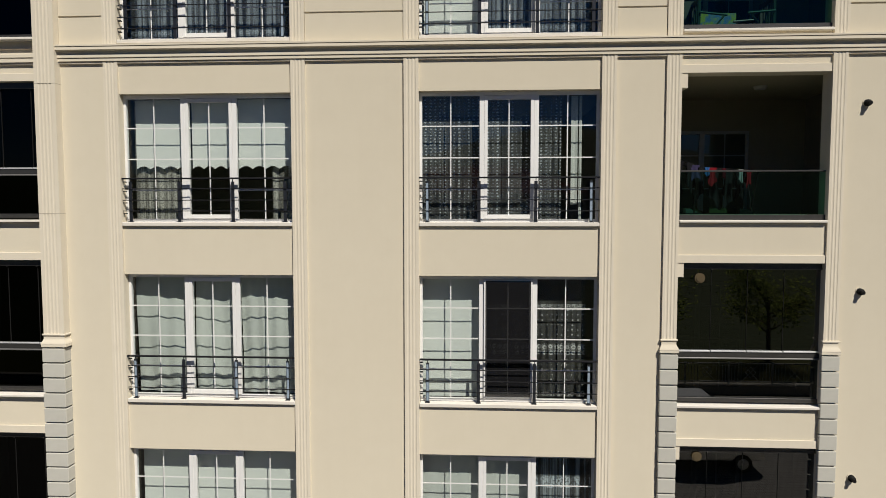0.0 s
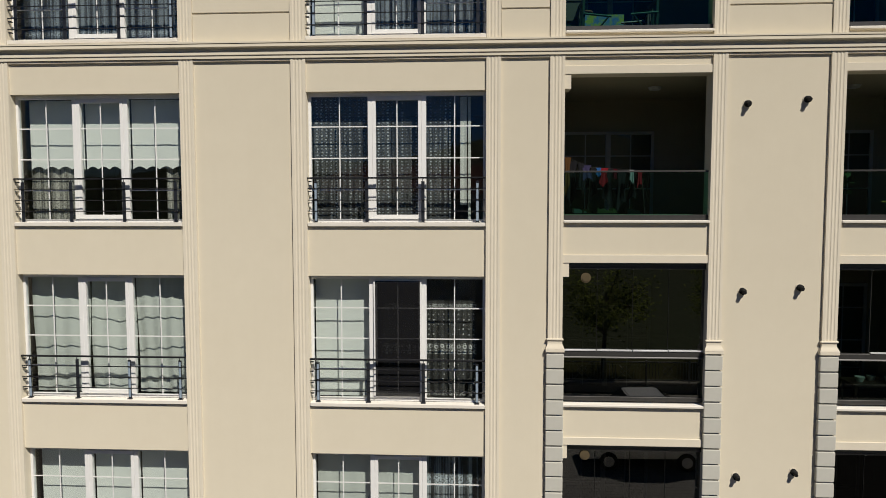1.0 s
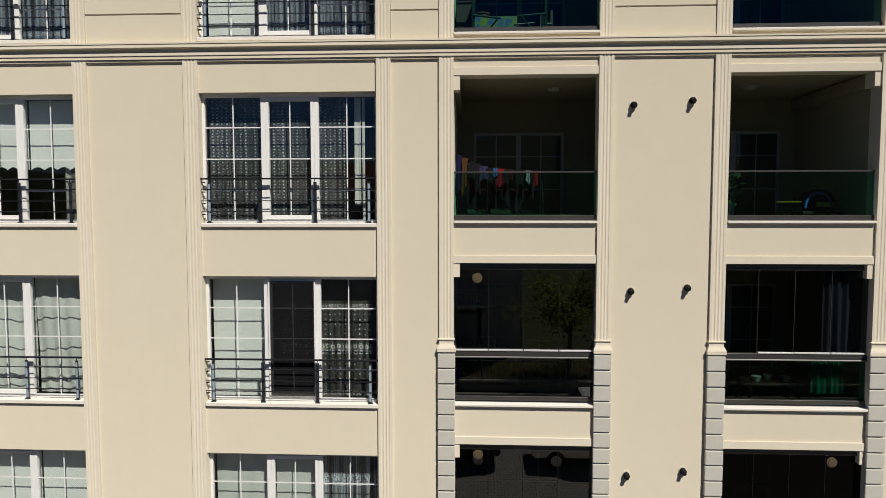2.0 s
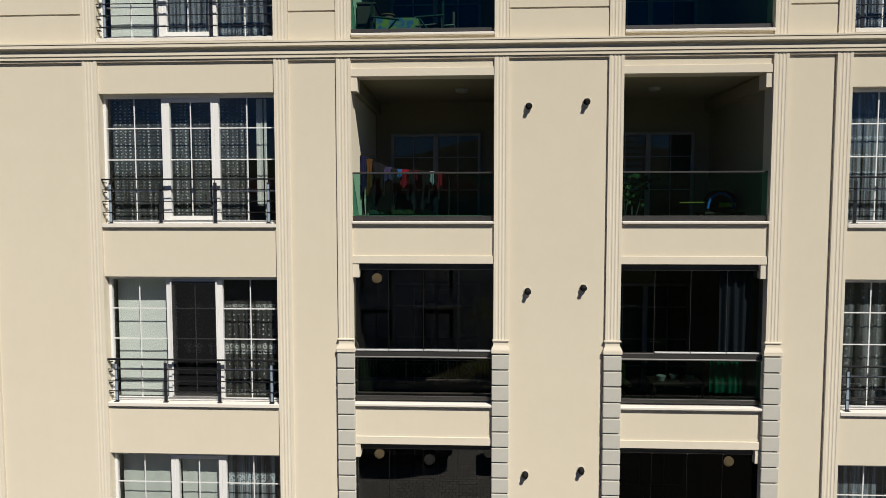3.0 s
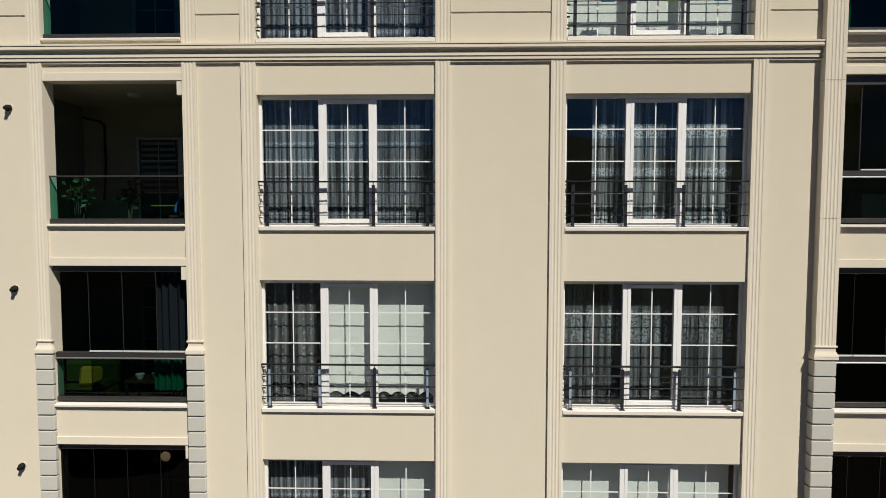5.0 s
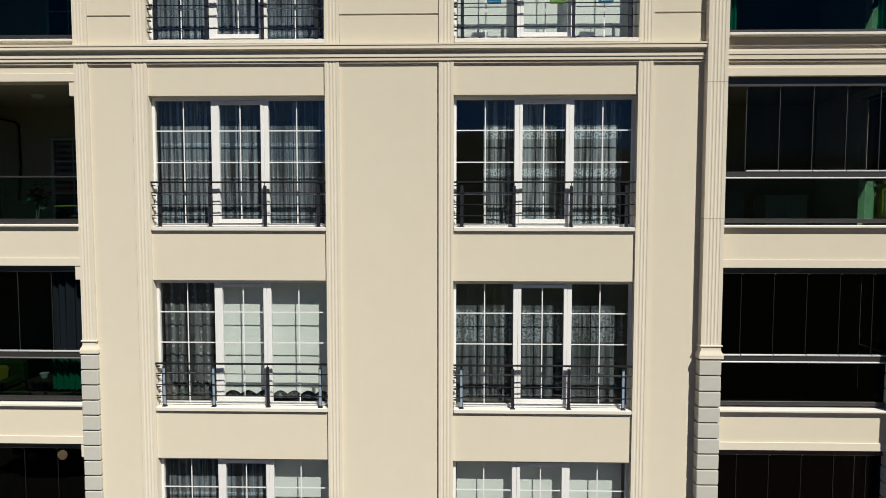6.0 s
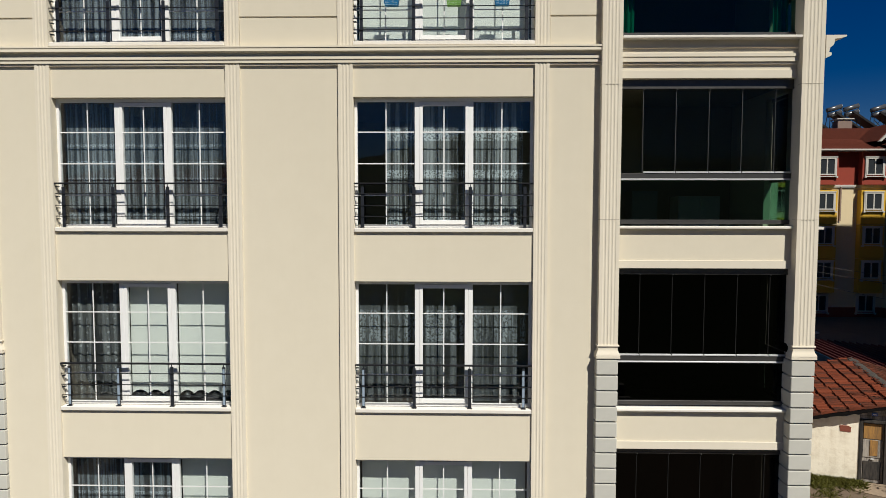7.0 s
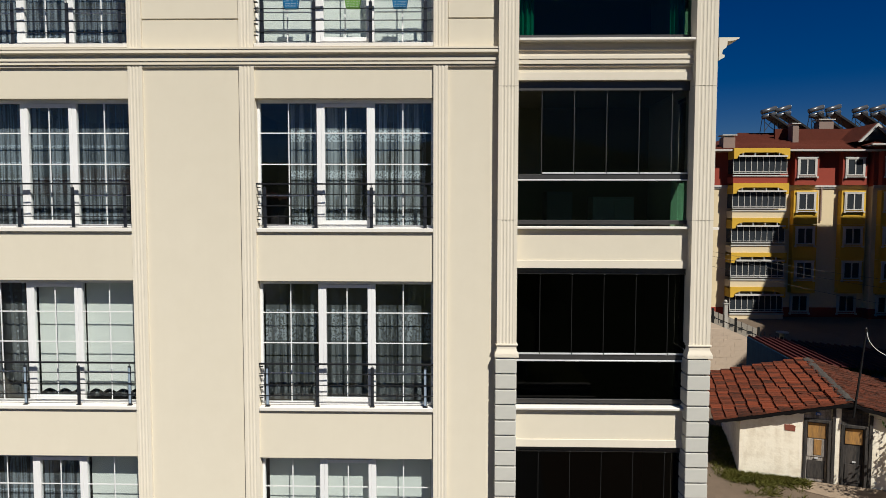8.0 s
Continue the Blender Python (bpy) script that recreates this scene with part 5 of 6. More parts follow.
# ---- plants ----
def blades(name, spots, label, height=0.3, material=GRASS):
    verts, faces = [], []
    for x, y, s in spots:
        z = ground_z(x, y) - 0.02
        a = rng.uniform(0, 6.28)
        h, w = height * s, 0.006 + 0.008 * s
        dx, dy = math.cos(a) * w, math.sin(a) * w
        lx, ly = rng.uniform(-0.12, 0.12), rng.uniform(-0.12, 0.12)
        k = len(verts)
        verts += [(x - dx, y - dy, z), (x + dx, y + dy, z), (x + lx + dx * 0.6, y + ly + dy * 0.6, z + h * 0.6), (x + 2 * lx, y + 2 * ly, z + h)]
        faces += [(k, k + 1, k + 2), (k, k + 2, k + 3)]
    me = bpy.data.meshes.new(name)
    me.from_pydata(verts, [], faces)
    me.materials.append(material)
    return tagged(new(name, me), label, "grass", "", "stuff")


def local(x, y):
    v = OLD @ Vector((x, y, 0))
    return v.x, v.y


spots = []
for _ in range(9000):
    t = rng.random()
    if t < 0.55:
        x, y = local(rng.uniform(-0.3, 1.9), -abs(rng.gauss(0.0, 0.28)) - 0.02)
    elif t < 0.8:
        x, y = local(-abs(rng.gauss(0, 0.4)) - 0.03, rng.uniform(-0.5, 5.5))
    else:
        x, y = local(rng.uniform(-0.6, 1.6), -rng.uniform(0.2, 1.6))
        if noise.noise(Vector((x * 1.3, y * 1.3, 0))) < 0.05:
            continue
    spots.append((x, y, rng.uniform(0.3, 1.0)))
blades("grass", spots, "tufts of rough grass at the foot of the old wall", 0.19)
spots = []
for _ in range(3500):
    x, y = rng.uniform(41.8, 46.0), rng.uniform(25.0, 31.0)
    spots.append((x, y, rng.uniform(0.4, 1.2)))
blades("grass", spots, "strip of dry grass beside the yard fence", 0.4)


def tree(x, y, height, crown, seed, leaf=0.09, count=2600, label="leafy young tree", trunk=0.09, material=LEAF):
    g = random.Random(seed)
    z0 = ground_z(x, y)
    ob = thing("tree", pose(x, y, z0), label, "tree")
    bm = bmesh.new()
    top = Vector((g.uniform(-0.2, 0.2), g.uniform(-0.2, 0.2), height * 0.62))
    rod(bm, (0, 0, -0.2), top, trunk, 8, trunk * 0.5)
    tips = []
    for i in range(13):
        t = g.uniform(0.45, 1.0)
        a = g.uniform(0, 6.28)
        s = top * t
        e = s + Vector((math.cos(a) * crown * g.uniform(0.4, 0.95), math.sin(a) * crown * g.uniform(0.4, 0.95), height * g.uniform(0.08, 0.36)))
        rod(bm, s, e, trunk * 0.35, 6, trunk * 0.1)
        tips += [e, (s + e * 2) / 3, (s + e) / 2]
        for _ in range(2):
            e2 = e + Vector((g.gauss(0, crown * 0.25), g.gauss(0, crown * 0.25), g.gauss(0.1, crown * 0.2)))
            rod(bm, (s + 2 * e) / 3, e2, trunk * 0.12, 5, trunk * 0.04)
            tips.append(e2)
    part("trunk", bm, BARK, ob)
    verts, faces = [], []
    for _ in range(count):
        c = g.choice(tips) + Vector((g.gauss(0, crown * 0.14), g.gauss(0, crown * 0.14), g.gauss(0, crown * 0.13)))
        u = Vector((g.gauss(0, 1), g.gauss(0, 1), g.gauss(0, 0.6))).normalized() * leaf * g.uniform(0.6, 1.3)
        w = Vector((g.gauss(0, 1), g.gauss(0, 1), g.gauss(0, 1))).cross(u).normalized() * leaf * 0.45
        k = len(verts)
        verts += [c - u, c + w, c + u, c - w]
        faces.append((k, k + 1, k + 2, k + 3))
    me = bpy.data.meshes.new("crown")
    me.from_pydata(verts, [], faces)
    me.materials.append(material)
    part("crown", me, material, ob)
    return ob


tree(*local(5.0, -1.1), 3.1, 1.15, 3, 0.07, 2400, "leafy sapling beside the old house", 0.05)
# overhead wires
WIRE = base_mat("cable_rubber", (0.05, 0.05, 0.05), 0.6)
for k, (a, b) in enumerate((((32.6, 24.8, 6.9), (58.0, 34.0, 3.4)), ((32.6, 24.8, 6.7), (58.0, 34.0, 2.6)), ((32.6, 24.8, 6.2), (58.0, 34.0, 1.2)))):
    cu = bpy.data.curves.new("cable", "CURVE")
    cu.dimensions, cu.bevel_depth = "3D", 0.009
    sp = cu.splines.new("POLY")
    sp.points.add(20)
    for i in range(21):
        t = i / 20
        p = Vector(a).lerp(Vector(b), t)
        sp.points[i].co = (p.x, p.y, p.z - 0.8 * 4 * t * (1 - t) * 0.5, 1)
    ob = new("overhead_cable", cu)
    cu.materials.append(WIRE)
    tagged(ob, "thin overhead cable strung across the yard", "cable")
cu = bpy.data.curves.new("loose_wire", "CURVE")
cu.dimensions, cu.bevel_depth = "3D", 0.009
sp = cu.splines.new("BEZIER")
sp.bezier_points.add(3)
for p, co in zip(sp.bezier_points, ((32.28, 8.27, 5.32), (32.41, 8.25, 4.89), (32.89, 8.2, 4.50), (34.2, 8.1, 4.15))):
    p.co, p.handle_left_type, p.handle_right_type = co, "AUTO", "AUTO"
cu.materials.append(PVC)
tagged(new("loose_wire", cu), "white cable hanging loose from a roof pole", "cable")
bm = bmesh.new()
rod(bm, (0, 0, -0.5), (0, 0, 7.0), 0.11, 10, 0.08)
pole = part("cable_pole", bm, STONE)
pole.location = (32.6, 24.8, 0.0)
tagged(pole, "slim concrete pole carrying cables", "pole")


# ---- things on the balconies ----
def dye(name, color, rough=0.9):
    return surface(name, color, tuple(c * 0.75 for c in color), rough, spec=0.08, coarse=3.0, fine=18.0, grain=90, bump=0.2, depth=0.003)


BLACK_CLOTH, BROWN_CLOTH, NAVY_CLOTH, RED_CLOTH = dye("black_cloth", (0.012, 0.012, 0.014)), dye("brown_cloth", (0.028, 0.016, 0.008)), dye("navy_cloth", (0.010, 0.012, 0.04)), dye("red_cloth", (0.19, 0.010, 0.016))
PALE_CLOTH, BLUE_CLOTH, YELLOW_CLOTH, GREEN_CLOTH = dye("pale_cloth", (0.22, 0.23, 0.23)), dye("blue_cloth", (0.03, 0.16, 0.5)), dye("yellow_cloth", (0.75, 0.60, 0.03)), dye("green_cloth", (0.03, 0.42, 0.26))
DARK_WOOD = surface("dark_wood", (0.04, 0.022, 0.014), (0.025, 0.014, 0.01), 0.5, coarse=2.0, fine=12.0, grain=60, stretch=(1, 8, 8))
POT = surface("white_pot", (0.7, 0.7, 0.68), (0.6, 0.6, 0.58), 0.4)

MID_BLUE, WINE_CLOTH, RUST_CLOTH, LILAC_CLOTH = dye("mid_blue_cloth", (0.02, 0.08, 0.22)), dye("wine_cloth", (0.07, 0.006, 0.012)), dye("rust_cloth", (0.075, 0.035, 0.012)), dye("lilac_cloth", (0.035, 0.03, 0.07))
GREY_SHOE, TAN_SHOE = dye("grey_shoe", (0.09, 0.09, 0.085), 0.6), dye("tan_shoe", (0.10, 0.085, 0.04), 0.6)


def garment(x, y, z, w, h, material, label):
    """Folded over a line: two hanging leaves with creases, a crooked hem and a slight twist."""
    bm = bmesh.new()
    g = random.Random(int(x * 1000 + z * 10))
    nx, nz = 10, 10
    lean, pinch = g.uniform(-0.25, 0.25), g.uniform(0.1, 0.45)
    for side in (-1, 1):
        rows = []
        hh = h * (1.0 if side < 0 else g.uniform(0.5, 0.9))
        ph = g.uniform(0, 6.28)
        hem = [1.0 - 0.28 * abs(math.sin(ph + 2.3 * i / nx + side)) for i in range(nx + 1)]
        for j in range(nz + 1):
            t = j / nz
            ww = w * (1 - pinch * math.sin(math.pi * min(1.0, t * 1.3)))
            rows.append([bm.verts.new((-ww / 2 + ww * i / nx + lean * w * t, side * (0.012 + 0.02 * t) + 0.018 * t * math.sin(11 * i / nx + ph), -hh * t * (1 + (hem[i] - 1) * t))) for i in range(nx + 1)])
        for j in range(nz):
            for i in range(nx):
                bm.faces.new((rows[j][i], rows[j][i + 1], rows[j + 1][i + 1], rows[j + 1][i]))
    ob = part("garment", bm, material, None, "", True)
    ob.location = (x, y, z)
    return tagged(ob, label, "clothing", "washing on the rack")


rack = thing("drying_rack", pose(0, 0, 0), "folding metal clothes rack hung with washing", "drying rack")
LINE = ((4.17, 9.60), (4.72, 9.36), (5.72, 9.29))


def line_z(x):
    (x0, z0), (x1, z1) = LINE[:2] if x < LINE[1][0] else LINE[1:]
    return z0 + (x - x0) * (z1 - z0) / (x1 - x0)


for y in (0.75, 0.95, 1.15):
    for (x0, z0), (x1, z1) in zip(LINE, LINE[1:]):
        bm = bmesh.new()
        rod(bm, (x0, y, z0), (x1, y, z1), 0.006, 8)
        part("line", bm, FENCE_BLACK, rack)
for x in (4.19, 4.72, 5.70):
    for y0, y1 in ((0.72, 1.2), (1.2, 0.72)):
        bm = bmesh.new()
        rod(bm, (x, y0, 8.05), (x, y1, line_z(x) - 0.004), 0.011, 8)
        part("leg", bm, FENCE_BLACK, rack)
WASHING = ((4.225, 0.75, 0.12, 0.74, NAVY_CLOTH, "dark blue garment hung to dry"), (4.335, 0.75, 0.11, 0.66, RUST_CLOTH, "brown garment hung to dry"), (4.45, 0.95, 0.16, 0.80, BLACK_CLOTH, "black garment hung to dry"),
           (4.56, 0.75, 0.10, 0.55, BLACK_CLOTH, "black garment hung to dry"), (4.65, 0.75, 0.17, 0.30, LILAC_CLOTH, "dark lilac garment hung to dry"), (4.78, 0.95, 0.16, 0.62, BLACK_CLOTH, "black garment hung to dry"),
           (4.86, 0.75, 0.09, 0.16, MID_BLUE, "bright blue garment hung to dry"), (4.95, 0.75, 0.15, 0.33, RED_CLOTH, "red garment hung to dry"), (5.05, 0.95, 0.18, 0.70, BLACK_CLOTH, "black garment hung to dry"),
           (5.14, 0.75, 0.06, 0.22, WINE_CLOTH, "wine red garment hung to dry"), (5.30, 0.95, 0.16, 0.75, BLACK_CLOTH, "black garment hung to dry"),
           (5.42, 0.75, 0.08, 0.24, PALE_CLOTH, "small white garment hung to dry"), (5.48, 0.95, 0.14, 0.6, BLACK_CLOTH, "black garment hung to dry"), (5.56, 0.75, 0.09, 0.32, RED_CLOTH, "red garment hung to dry"))
for x, y, w, h, m, label in WASHING:
    garment(x, y, line_z(x) + 0.004, w, h, m, label)
for x, y, turn, m in ((4.48, 0.40, 20, GREY_SHOE), (4.62, 0.44, 35, BROWN_CLOTH), (4.88, 0.38, -15, TAN_SHOE), (4.99, 0.42, 70, GREY_SHOE), (5.10, 0.38, 60, TAN_SHOE), (5.36, 0.40, 10, BLACK_CLOTH)):
    ob = thing("shoe", pose(x - 0.1, y, 8.562, 0, 0, turn), "worn shoe set out on the ledge to dry", "shoe", "shoes on the ledge")
    part("sole", extrude([(0, 0), (0.24, 0), (0.25, 0.012), (0.25, 0.02), (0, 0.02)], "y", -0.04, 0.04), BLACK_CLOTH, ob)
    part("upper", extrude([(0.005, 0.0205), (0.24, 0.0205), (0.235, 0.04), (0.20, 0.055), (0.14, 0.066), (0.1, 0.09), (0.04, 0.085), (0.0, 0.095)], "y", -0.034, 0.034), m, ob)
ledge = structure("balcony_ledge", boxes((4.17, 6.45, 0.26, 0.55, 8.05, 8.56)), SHADE_PLASTER, "low plastered ledge behind the parapet", "ledge")


HOUSE_LEAF = surface("house_plant_leaves", (0.018, 0.045, 0.014), (0.03, 0.065, 0.02), 0.5, spec=0.2, coarse=2.0, fine=9.0, grain=40, bump=0.0)


def potted_plant(x, y, z, h, seed, label):
    ob = thing("potted_plant", pose(x, y, z), label, "plant")
    bm = bmesh.new()
    rod(bm, (0, 0, 0), (0, 0, 0.26), 0.11, 16, 0.15)
    part("pot", bm, POT, ob, "white plastic pot")
    g = random.Random(seed)
    bm = bmesh.new()
    tips = []
    for _ in range(6):
        e = Vector((g.gauss(0, 0.14), g.gauss(0, 0.1), 0.26 + h * g.uniform(0.6, 1.0)))
        rod(bm, (0, 0, 0.2), e, 0.008, 5, 0.004)
        tips += [e, e * 0.8 + Vector((0, 0, 0.05))]
    part("stem", bm, BARK, ob)
    verts, faces = [], []
    for _ in range(90):
        c = g.choice(tips) + Vector((g.gauss(0, 0.09), g.gauss(0, 0.07), g.gauss(0, 0.05)))
        u = Vector((g.gauss(0, 1), g.gauss(0, 1), g.gauss(0, 0.4))).normalized() * 0.055
        w = Vector((g.gauss(0, 1), g.gauss(0, 1), g.gauss(0, 1))).cross(u).normalized() * 0.03
        k = len(verts)
        verts += [c - u, c + w - u * 0.2, c + u, c - w - u * 0.2]
        faces.append((k, k + 1, k + 2, k + 3))
    me = bpy.data.meshes.new("foliage")
    me.from_pydata(verts, [], faces)
    me.materials.append(HOUSE_LEAF)
    part("foliage", me, HOUSE_LEAF, ob)


potted_plant(9.02, 1.5, 8.05, 0.95, 4, "leafy green plant in a white pot on the balcony")
potted_plant(8.66, 0.55, 8.05, 1.05, 8, "bushy green plant in a white pot on the balcony")
# black hose run along the back wall
cu = bpy.data.curves.new("hose", "CURVE")
cu.dimensions, cu.bevel_depth, cu.bevel_resolution = "3D", 0.022, 3
sp = cu.splines.new("POLY")
sp.points.add(4)
for p, co in zip(sp.points, ((7.6, 2.56, 10.57), (7.95, 2.56, 10.49), (8.03, 2.56, 10.42), (8.04, 2.56, 9.6), (7.98, 2.56, 8.9))):
    p.co = (*co, 1)
cu.materials.append(PIPE)
tagged(new("hose", cu), "black hose fixed along the back wall of a balcony", "hose")
# table with a blue and yellow bag
tab = thing("side_table", pose(10.45, 1.1, 8.05), "low dark wooden side table", "table")
part("tabletop", boxes((-0.35, 0.35, -0.25, 0.25, 0.52, 0.56), bevel=0.005), DARK_WOOD, tab)
for x in (-0.31, 0.31):
    for y in (-0.21, 0.21):
        part("leg", boxes((x - 0.025, x + 0.025, y - 0.025, y + 0.025, 0, 0.52)), DARK_WOOD, tab)
bag = thing("sports_bag", pose(10.45, 1.1, 8.61), "black sports bag with a blue strap and yellow panel", "bag")
bm = bmesh.new()
bmesh.ops.create_uvsphere(bm, u_segments=16, v_segments=10, radius=1.0, matrix=Matrix.Diagonal((0.30, 0.16, 0.2, 1)) @ Matrix.Translation((0, 0, 0.95)))
part("body", bm, BLACK_CLOTH, bag, "", True)
part("panel", boxes((-0.08, 0.2, -0.172, -0.15, 0.08, 0.16), bevel=0.004), YELLOW_CLOTH, bag, "yellow panel")
bm = bmesh.new()
for i in range(10):
    a, b = math.pi * i / 10, math.pi * (i + 1) / 10
    rod(bm, (-0.05 - 0.22 * math.cos(a), -0.16, 0.06 + 0.26 * math.sin(a)), (-0.05 - 0.22 * math.cos(b), -0.16, 0.06 + 0.26 * math.sin(b)), 0.022, 8)
part("strap", bm, BLUE_CLOTH, bag, "blue strap")
bm = bmesh.new()
rod(bm, (9.72, 1.0, 8.77), (10.14, 1.0, 8.775), 0.012, 8)
stick = part("broom_handle", bm, dye("dull_yellow", (0.20, 0.16, 0.03)))
tagged(stick, "yellow broom handle resting across the table", "broom")
# striped blind behind the balcony door
blind_ob = thing("striped_blind", pose(8.76, 2.575, 0), "grey and white striped day-night blind", "blind")
for k in range(9):
    part("stripe", boxes((0.0, 0.72, -0.012, -0.006, 9.06 + k * 0.12, 9.12 + k * 0.12)), PALE_CLOTH, blind_ob)


def armchair(x, y, z, w, material, label, cushion=None):
    ob = thing("sofa", pose(x, y, z), label, "sofa")
    part("seat", boxes((0, w, -0.35, 0.35, 0.12, 0.42), bevel=0.05), material, ob)
    part("backrest", boxes((0, w, 0.22, 0.42, 0.42, 0.85), bevel=0.05), material, ob)
    for xx in (0, w - 0.14):
        part("armrest", boxes((xx, xx + 0.14, -0.35, 0.22, 0.42, 0.6), bevel=0.04), material, ob)
    for xx in (0.06, w - 0.12):
        part("leg", boxes((xx, xx + 0.06, -0.3, -0.24, 0, 0.12)), DARK_WOOD, ob)
        part("leg", boxes((xx, xx + 0.06, 0.3, 0.36, 0, 0.12)), DARK_WOOD, ob)
    if cushion:
        c = part("cushion", boxes((-0.2, 0.2, -0.06, 0.06, 0.0, 0.36), bevel=0.05), cushion)
        c.matrix_basis = pose(x + w - 0.4, y + 0.06, z + 0.43, -14, 0, 6)
        tagged(c, "square mustard cushion on the sofa", "cushion")


armchair(7.74, 0.95, 5.05, 1.15, dye("moss_cloth", (0.022, 0.04, 0.008)), "green upholstered balcony sofa", dye("mustard_cloth", (0.22, 0.16, 0.02)))
tab2 = thing("coffee_table", pose(9.75, 1.0, 5.05), "low dark wooden table with a few dishes", "table")
part("tabletop", boxes((-0.5, 0.4, -0.25, 0.25, 0.55, 0.59), bevel=0.005), DARK_WOOD, tab2)
for x in (-0.46, 0.36):
    for y in (-0.21, 0.21):
        part("leg", boxes((x - 0.025, x + 0.025, y - 0.025, y + 0.025, 0, 0.55)), DARK_WOOD, tab2)
for x, y, m in ((9.45, 0.95, POT), (9.7, 1.05, ALU), (9.95, 0.95, POT)):
    bm = bmesh.new()
    rod(bm, (0, 0, 0), (0, 0, 0.09), 0.05, 16, 0.08)
    ob = part("bowl", bm, m)
    ob.location = (x, y, 5.64)
    tagged(ob, "small bowl standing on the low table", "bowl", "dishes")
drape("curtain", 10.04, 10.56, 5.62, 6.15, 0.3, 0, dye("dark_green_cloth", (0.02, 0.24, 0.15)), "short green curtain hung at the balcony side", amp=0.03, folds=5, seed=77)
drape("curtain", 10.14, 10.66, 6.30, 7.74, 0.24, 0, cloth_mat("slate_cloth", (0.10, 0.12, 0.16), 0.0), "long slate blue curtain hung at the balcony side", amp=0.04, folds=4, seed=78)
# top storey: table with a bright cloth, chairs
tab3 = thing("garden_table", pose(4.85, 0.9, 11.05), "small dark wooden balcony table", "table")
part("tabletop", boxes((-0.34, 0.34, -0.3, 0.3, 0.78, 0.81), bevel=0.005), DARK_WOOD, tab3)
for x in (-0.26, 0.26):
    for y in (-0.26, 0.26):
        part("leg", boxes((x - 0.02, x + 0.02, y - 0.02, y + 0.02, 0, 0.78)), DARK_WOOD, tab3)
clothmat = surface("printed_tablecloth", (0.16, 0.19, 0.02), (0.015, 0.08, 0.24), 0.8, coarse=4.5, fine=9.0, grain=90, range_=0.16)
tablecloth = part("tablecloth", boxes((-0.36, 0.35, -0.32, 0.32, 0.8145, 0.82), (-0.36, 0.35, -0.326, -0.3205, 0.42, 0.82), (-0.366, -0.3605, -0.32, 0.32, 0.46, 0.82), (0.3505, 0.356, -0.32, 0.32, 0.44, 0.82)), clothmat)
tablecloth.location = (4.85, 0.9, 11.05)
tagged(tablecloth, "yellow, green and blue printed cloth over a balcony table", "tablecloth")
bm = bmesh.new()
rod(bm, (0, 0, 0), (0, 0, 0.14), 0.08, 20, 0.115)
rod(bm, (0, 0, 0.14), (0, 0, 0.165), 0.125, 20, 0.125)
jar = part("clay_pot", bm, surface("dull_terracotta", (0.13, 0.045, 0.022), (0.09, 0.03, 0.016), 0.8, coarse=5.0, fine=20.0), None, "", True)
jar.location = (4.64, 0.98, 11.871)
tagged(jar, "brown clay pot standing on the covered table", "pot")


# dark box added to hide the bright side wall; no such bench is known
bench = thing("storage_bench", pose(4.19, 0.45, 11.05), "dark wooden box added to cover the bright balcony side wall", "bench")
part("body", boxes((0.0, 0.3, 0.0, 1.6, 0.0, 1.0), bevel=0.01), DARK_WOOD, bench)
part("lid", boxes((-0.005, 0.32, -0.02, 1.62, 1.002, 1.04), bevel=0.008), DARK_WOOD, bench)


def chair(x, y, z, turn):
    ob = thing("balcony_chair", pose(x, y, z, 0, 0, turn), "dark wooden chair with a slatted back", "chair", "balcony chairs")
    part("seat", boxes((-0.22, 0.22, -0.22, 0.22, 0.43, 0.46), bevel=0.006), DARK_WOOD, ob)
    for xx in (-0.2, 0.2):
        part("leg", boxes((xx - 0.02, xx + 0.02, -0.22, -0.18, 0, 0.43)), DARK_WOOD, ob)
        part("leg", boxes((xx - 0.02, xx + 0.02, 0.18, 0.22, 0, 0.95)), DARK_WOOD, ob)
    for k in range(4):
        part("slat", boxes((-0.12 + k * 0.075, -0.09 + k * 0.075, 0.19, 0.21, 0.5, 0.9)), DARK_WOOD, ob)
    part("top_rail", boxes((-0.18, 0.18, 0.185, 0.215, 0.88, 0.95), bevel=0.004), DARK_WOOD, ob)
    for xx in (-0.24, 0.24):
        bm = bmesh.new()
        rod(bm, (xx, -0.24, 0.68), (xx, 0.2, 0.72), 0.018, 8)
        rod(bm, (xx, -0.2, 0.68), (xx, 0.0, 0.44), 0.014, 8)
        part("armrest", bm, DARK_WOOD, ob)


chair(4.66, 0.42, 11.05, 95), chair(5.56, 0.9, 11.05, -80), chair(5.42, 0.36, 11.05, -85)
armchair(9.6, 1.3, 11.05, 1.1, dye("maroon_cloth", (0.16, 0.02, 0.025)), "dark red upholstered balcony sofa")
# green curtains tied back in the corner bay
for x0, x1, z0, z1 in ((21.22, 21.5, 11.2, 13.6), (23.72, 23.96, 11.2, 13.6)):
    drape("curtain", x0, x1, z0, z1, 0.24, 0, GREEN_CLOTH, "green curtain gathered at the side of the glazing", amp=0.03, folds=4, seed=int(x0 * 10))
CABINET = surface("grey_cabinet", (0.30, 0.31, 0.32), (0.25, 0.26, 0.27), 0.5)
cab = thing("cabinet", pose(22.0, 2.05, 8.05), "pale grey cabinet against the balcony wall", "cabinet")
part("body", boxes((0, 0.5, 0, 0.5, 0, 1.05), bevel=0.005), CABINET, cab)
part("door", boxes((0.02, 0.48, -0.02, -0.002, 0.05, 1.0), bevel=0.004), CABINET, cab)
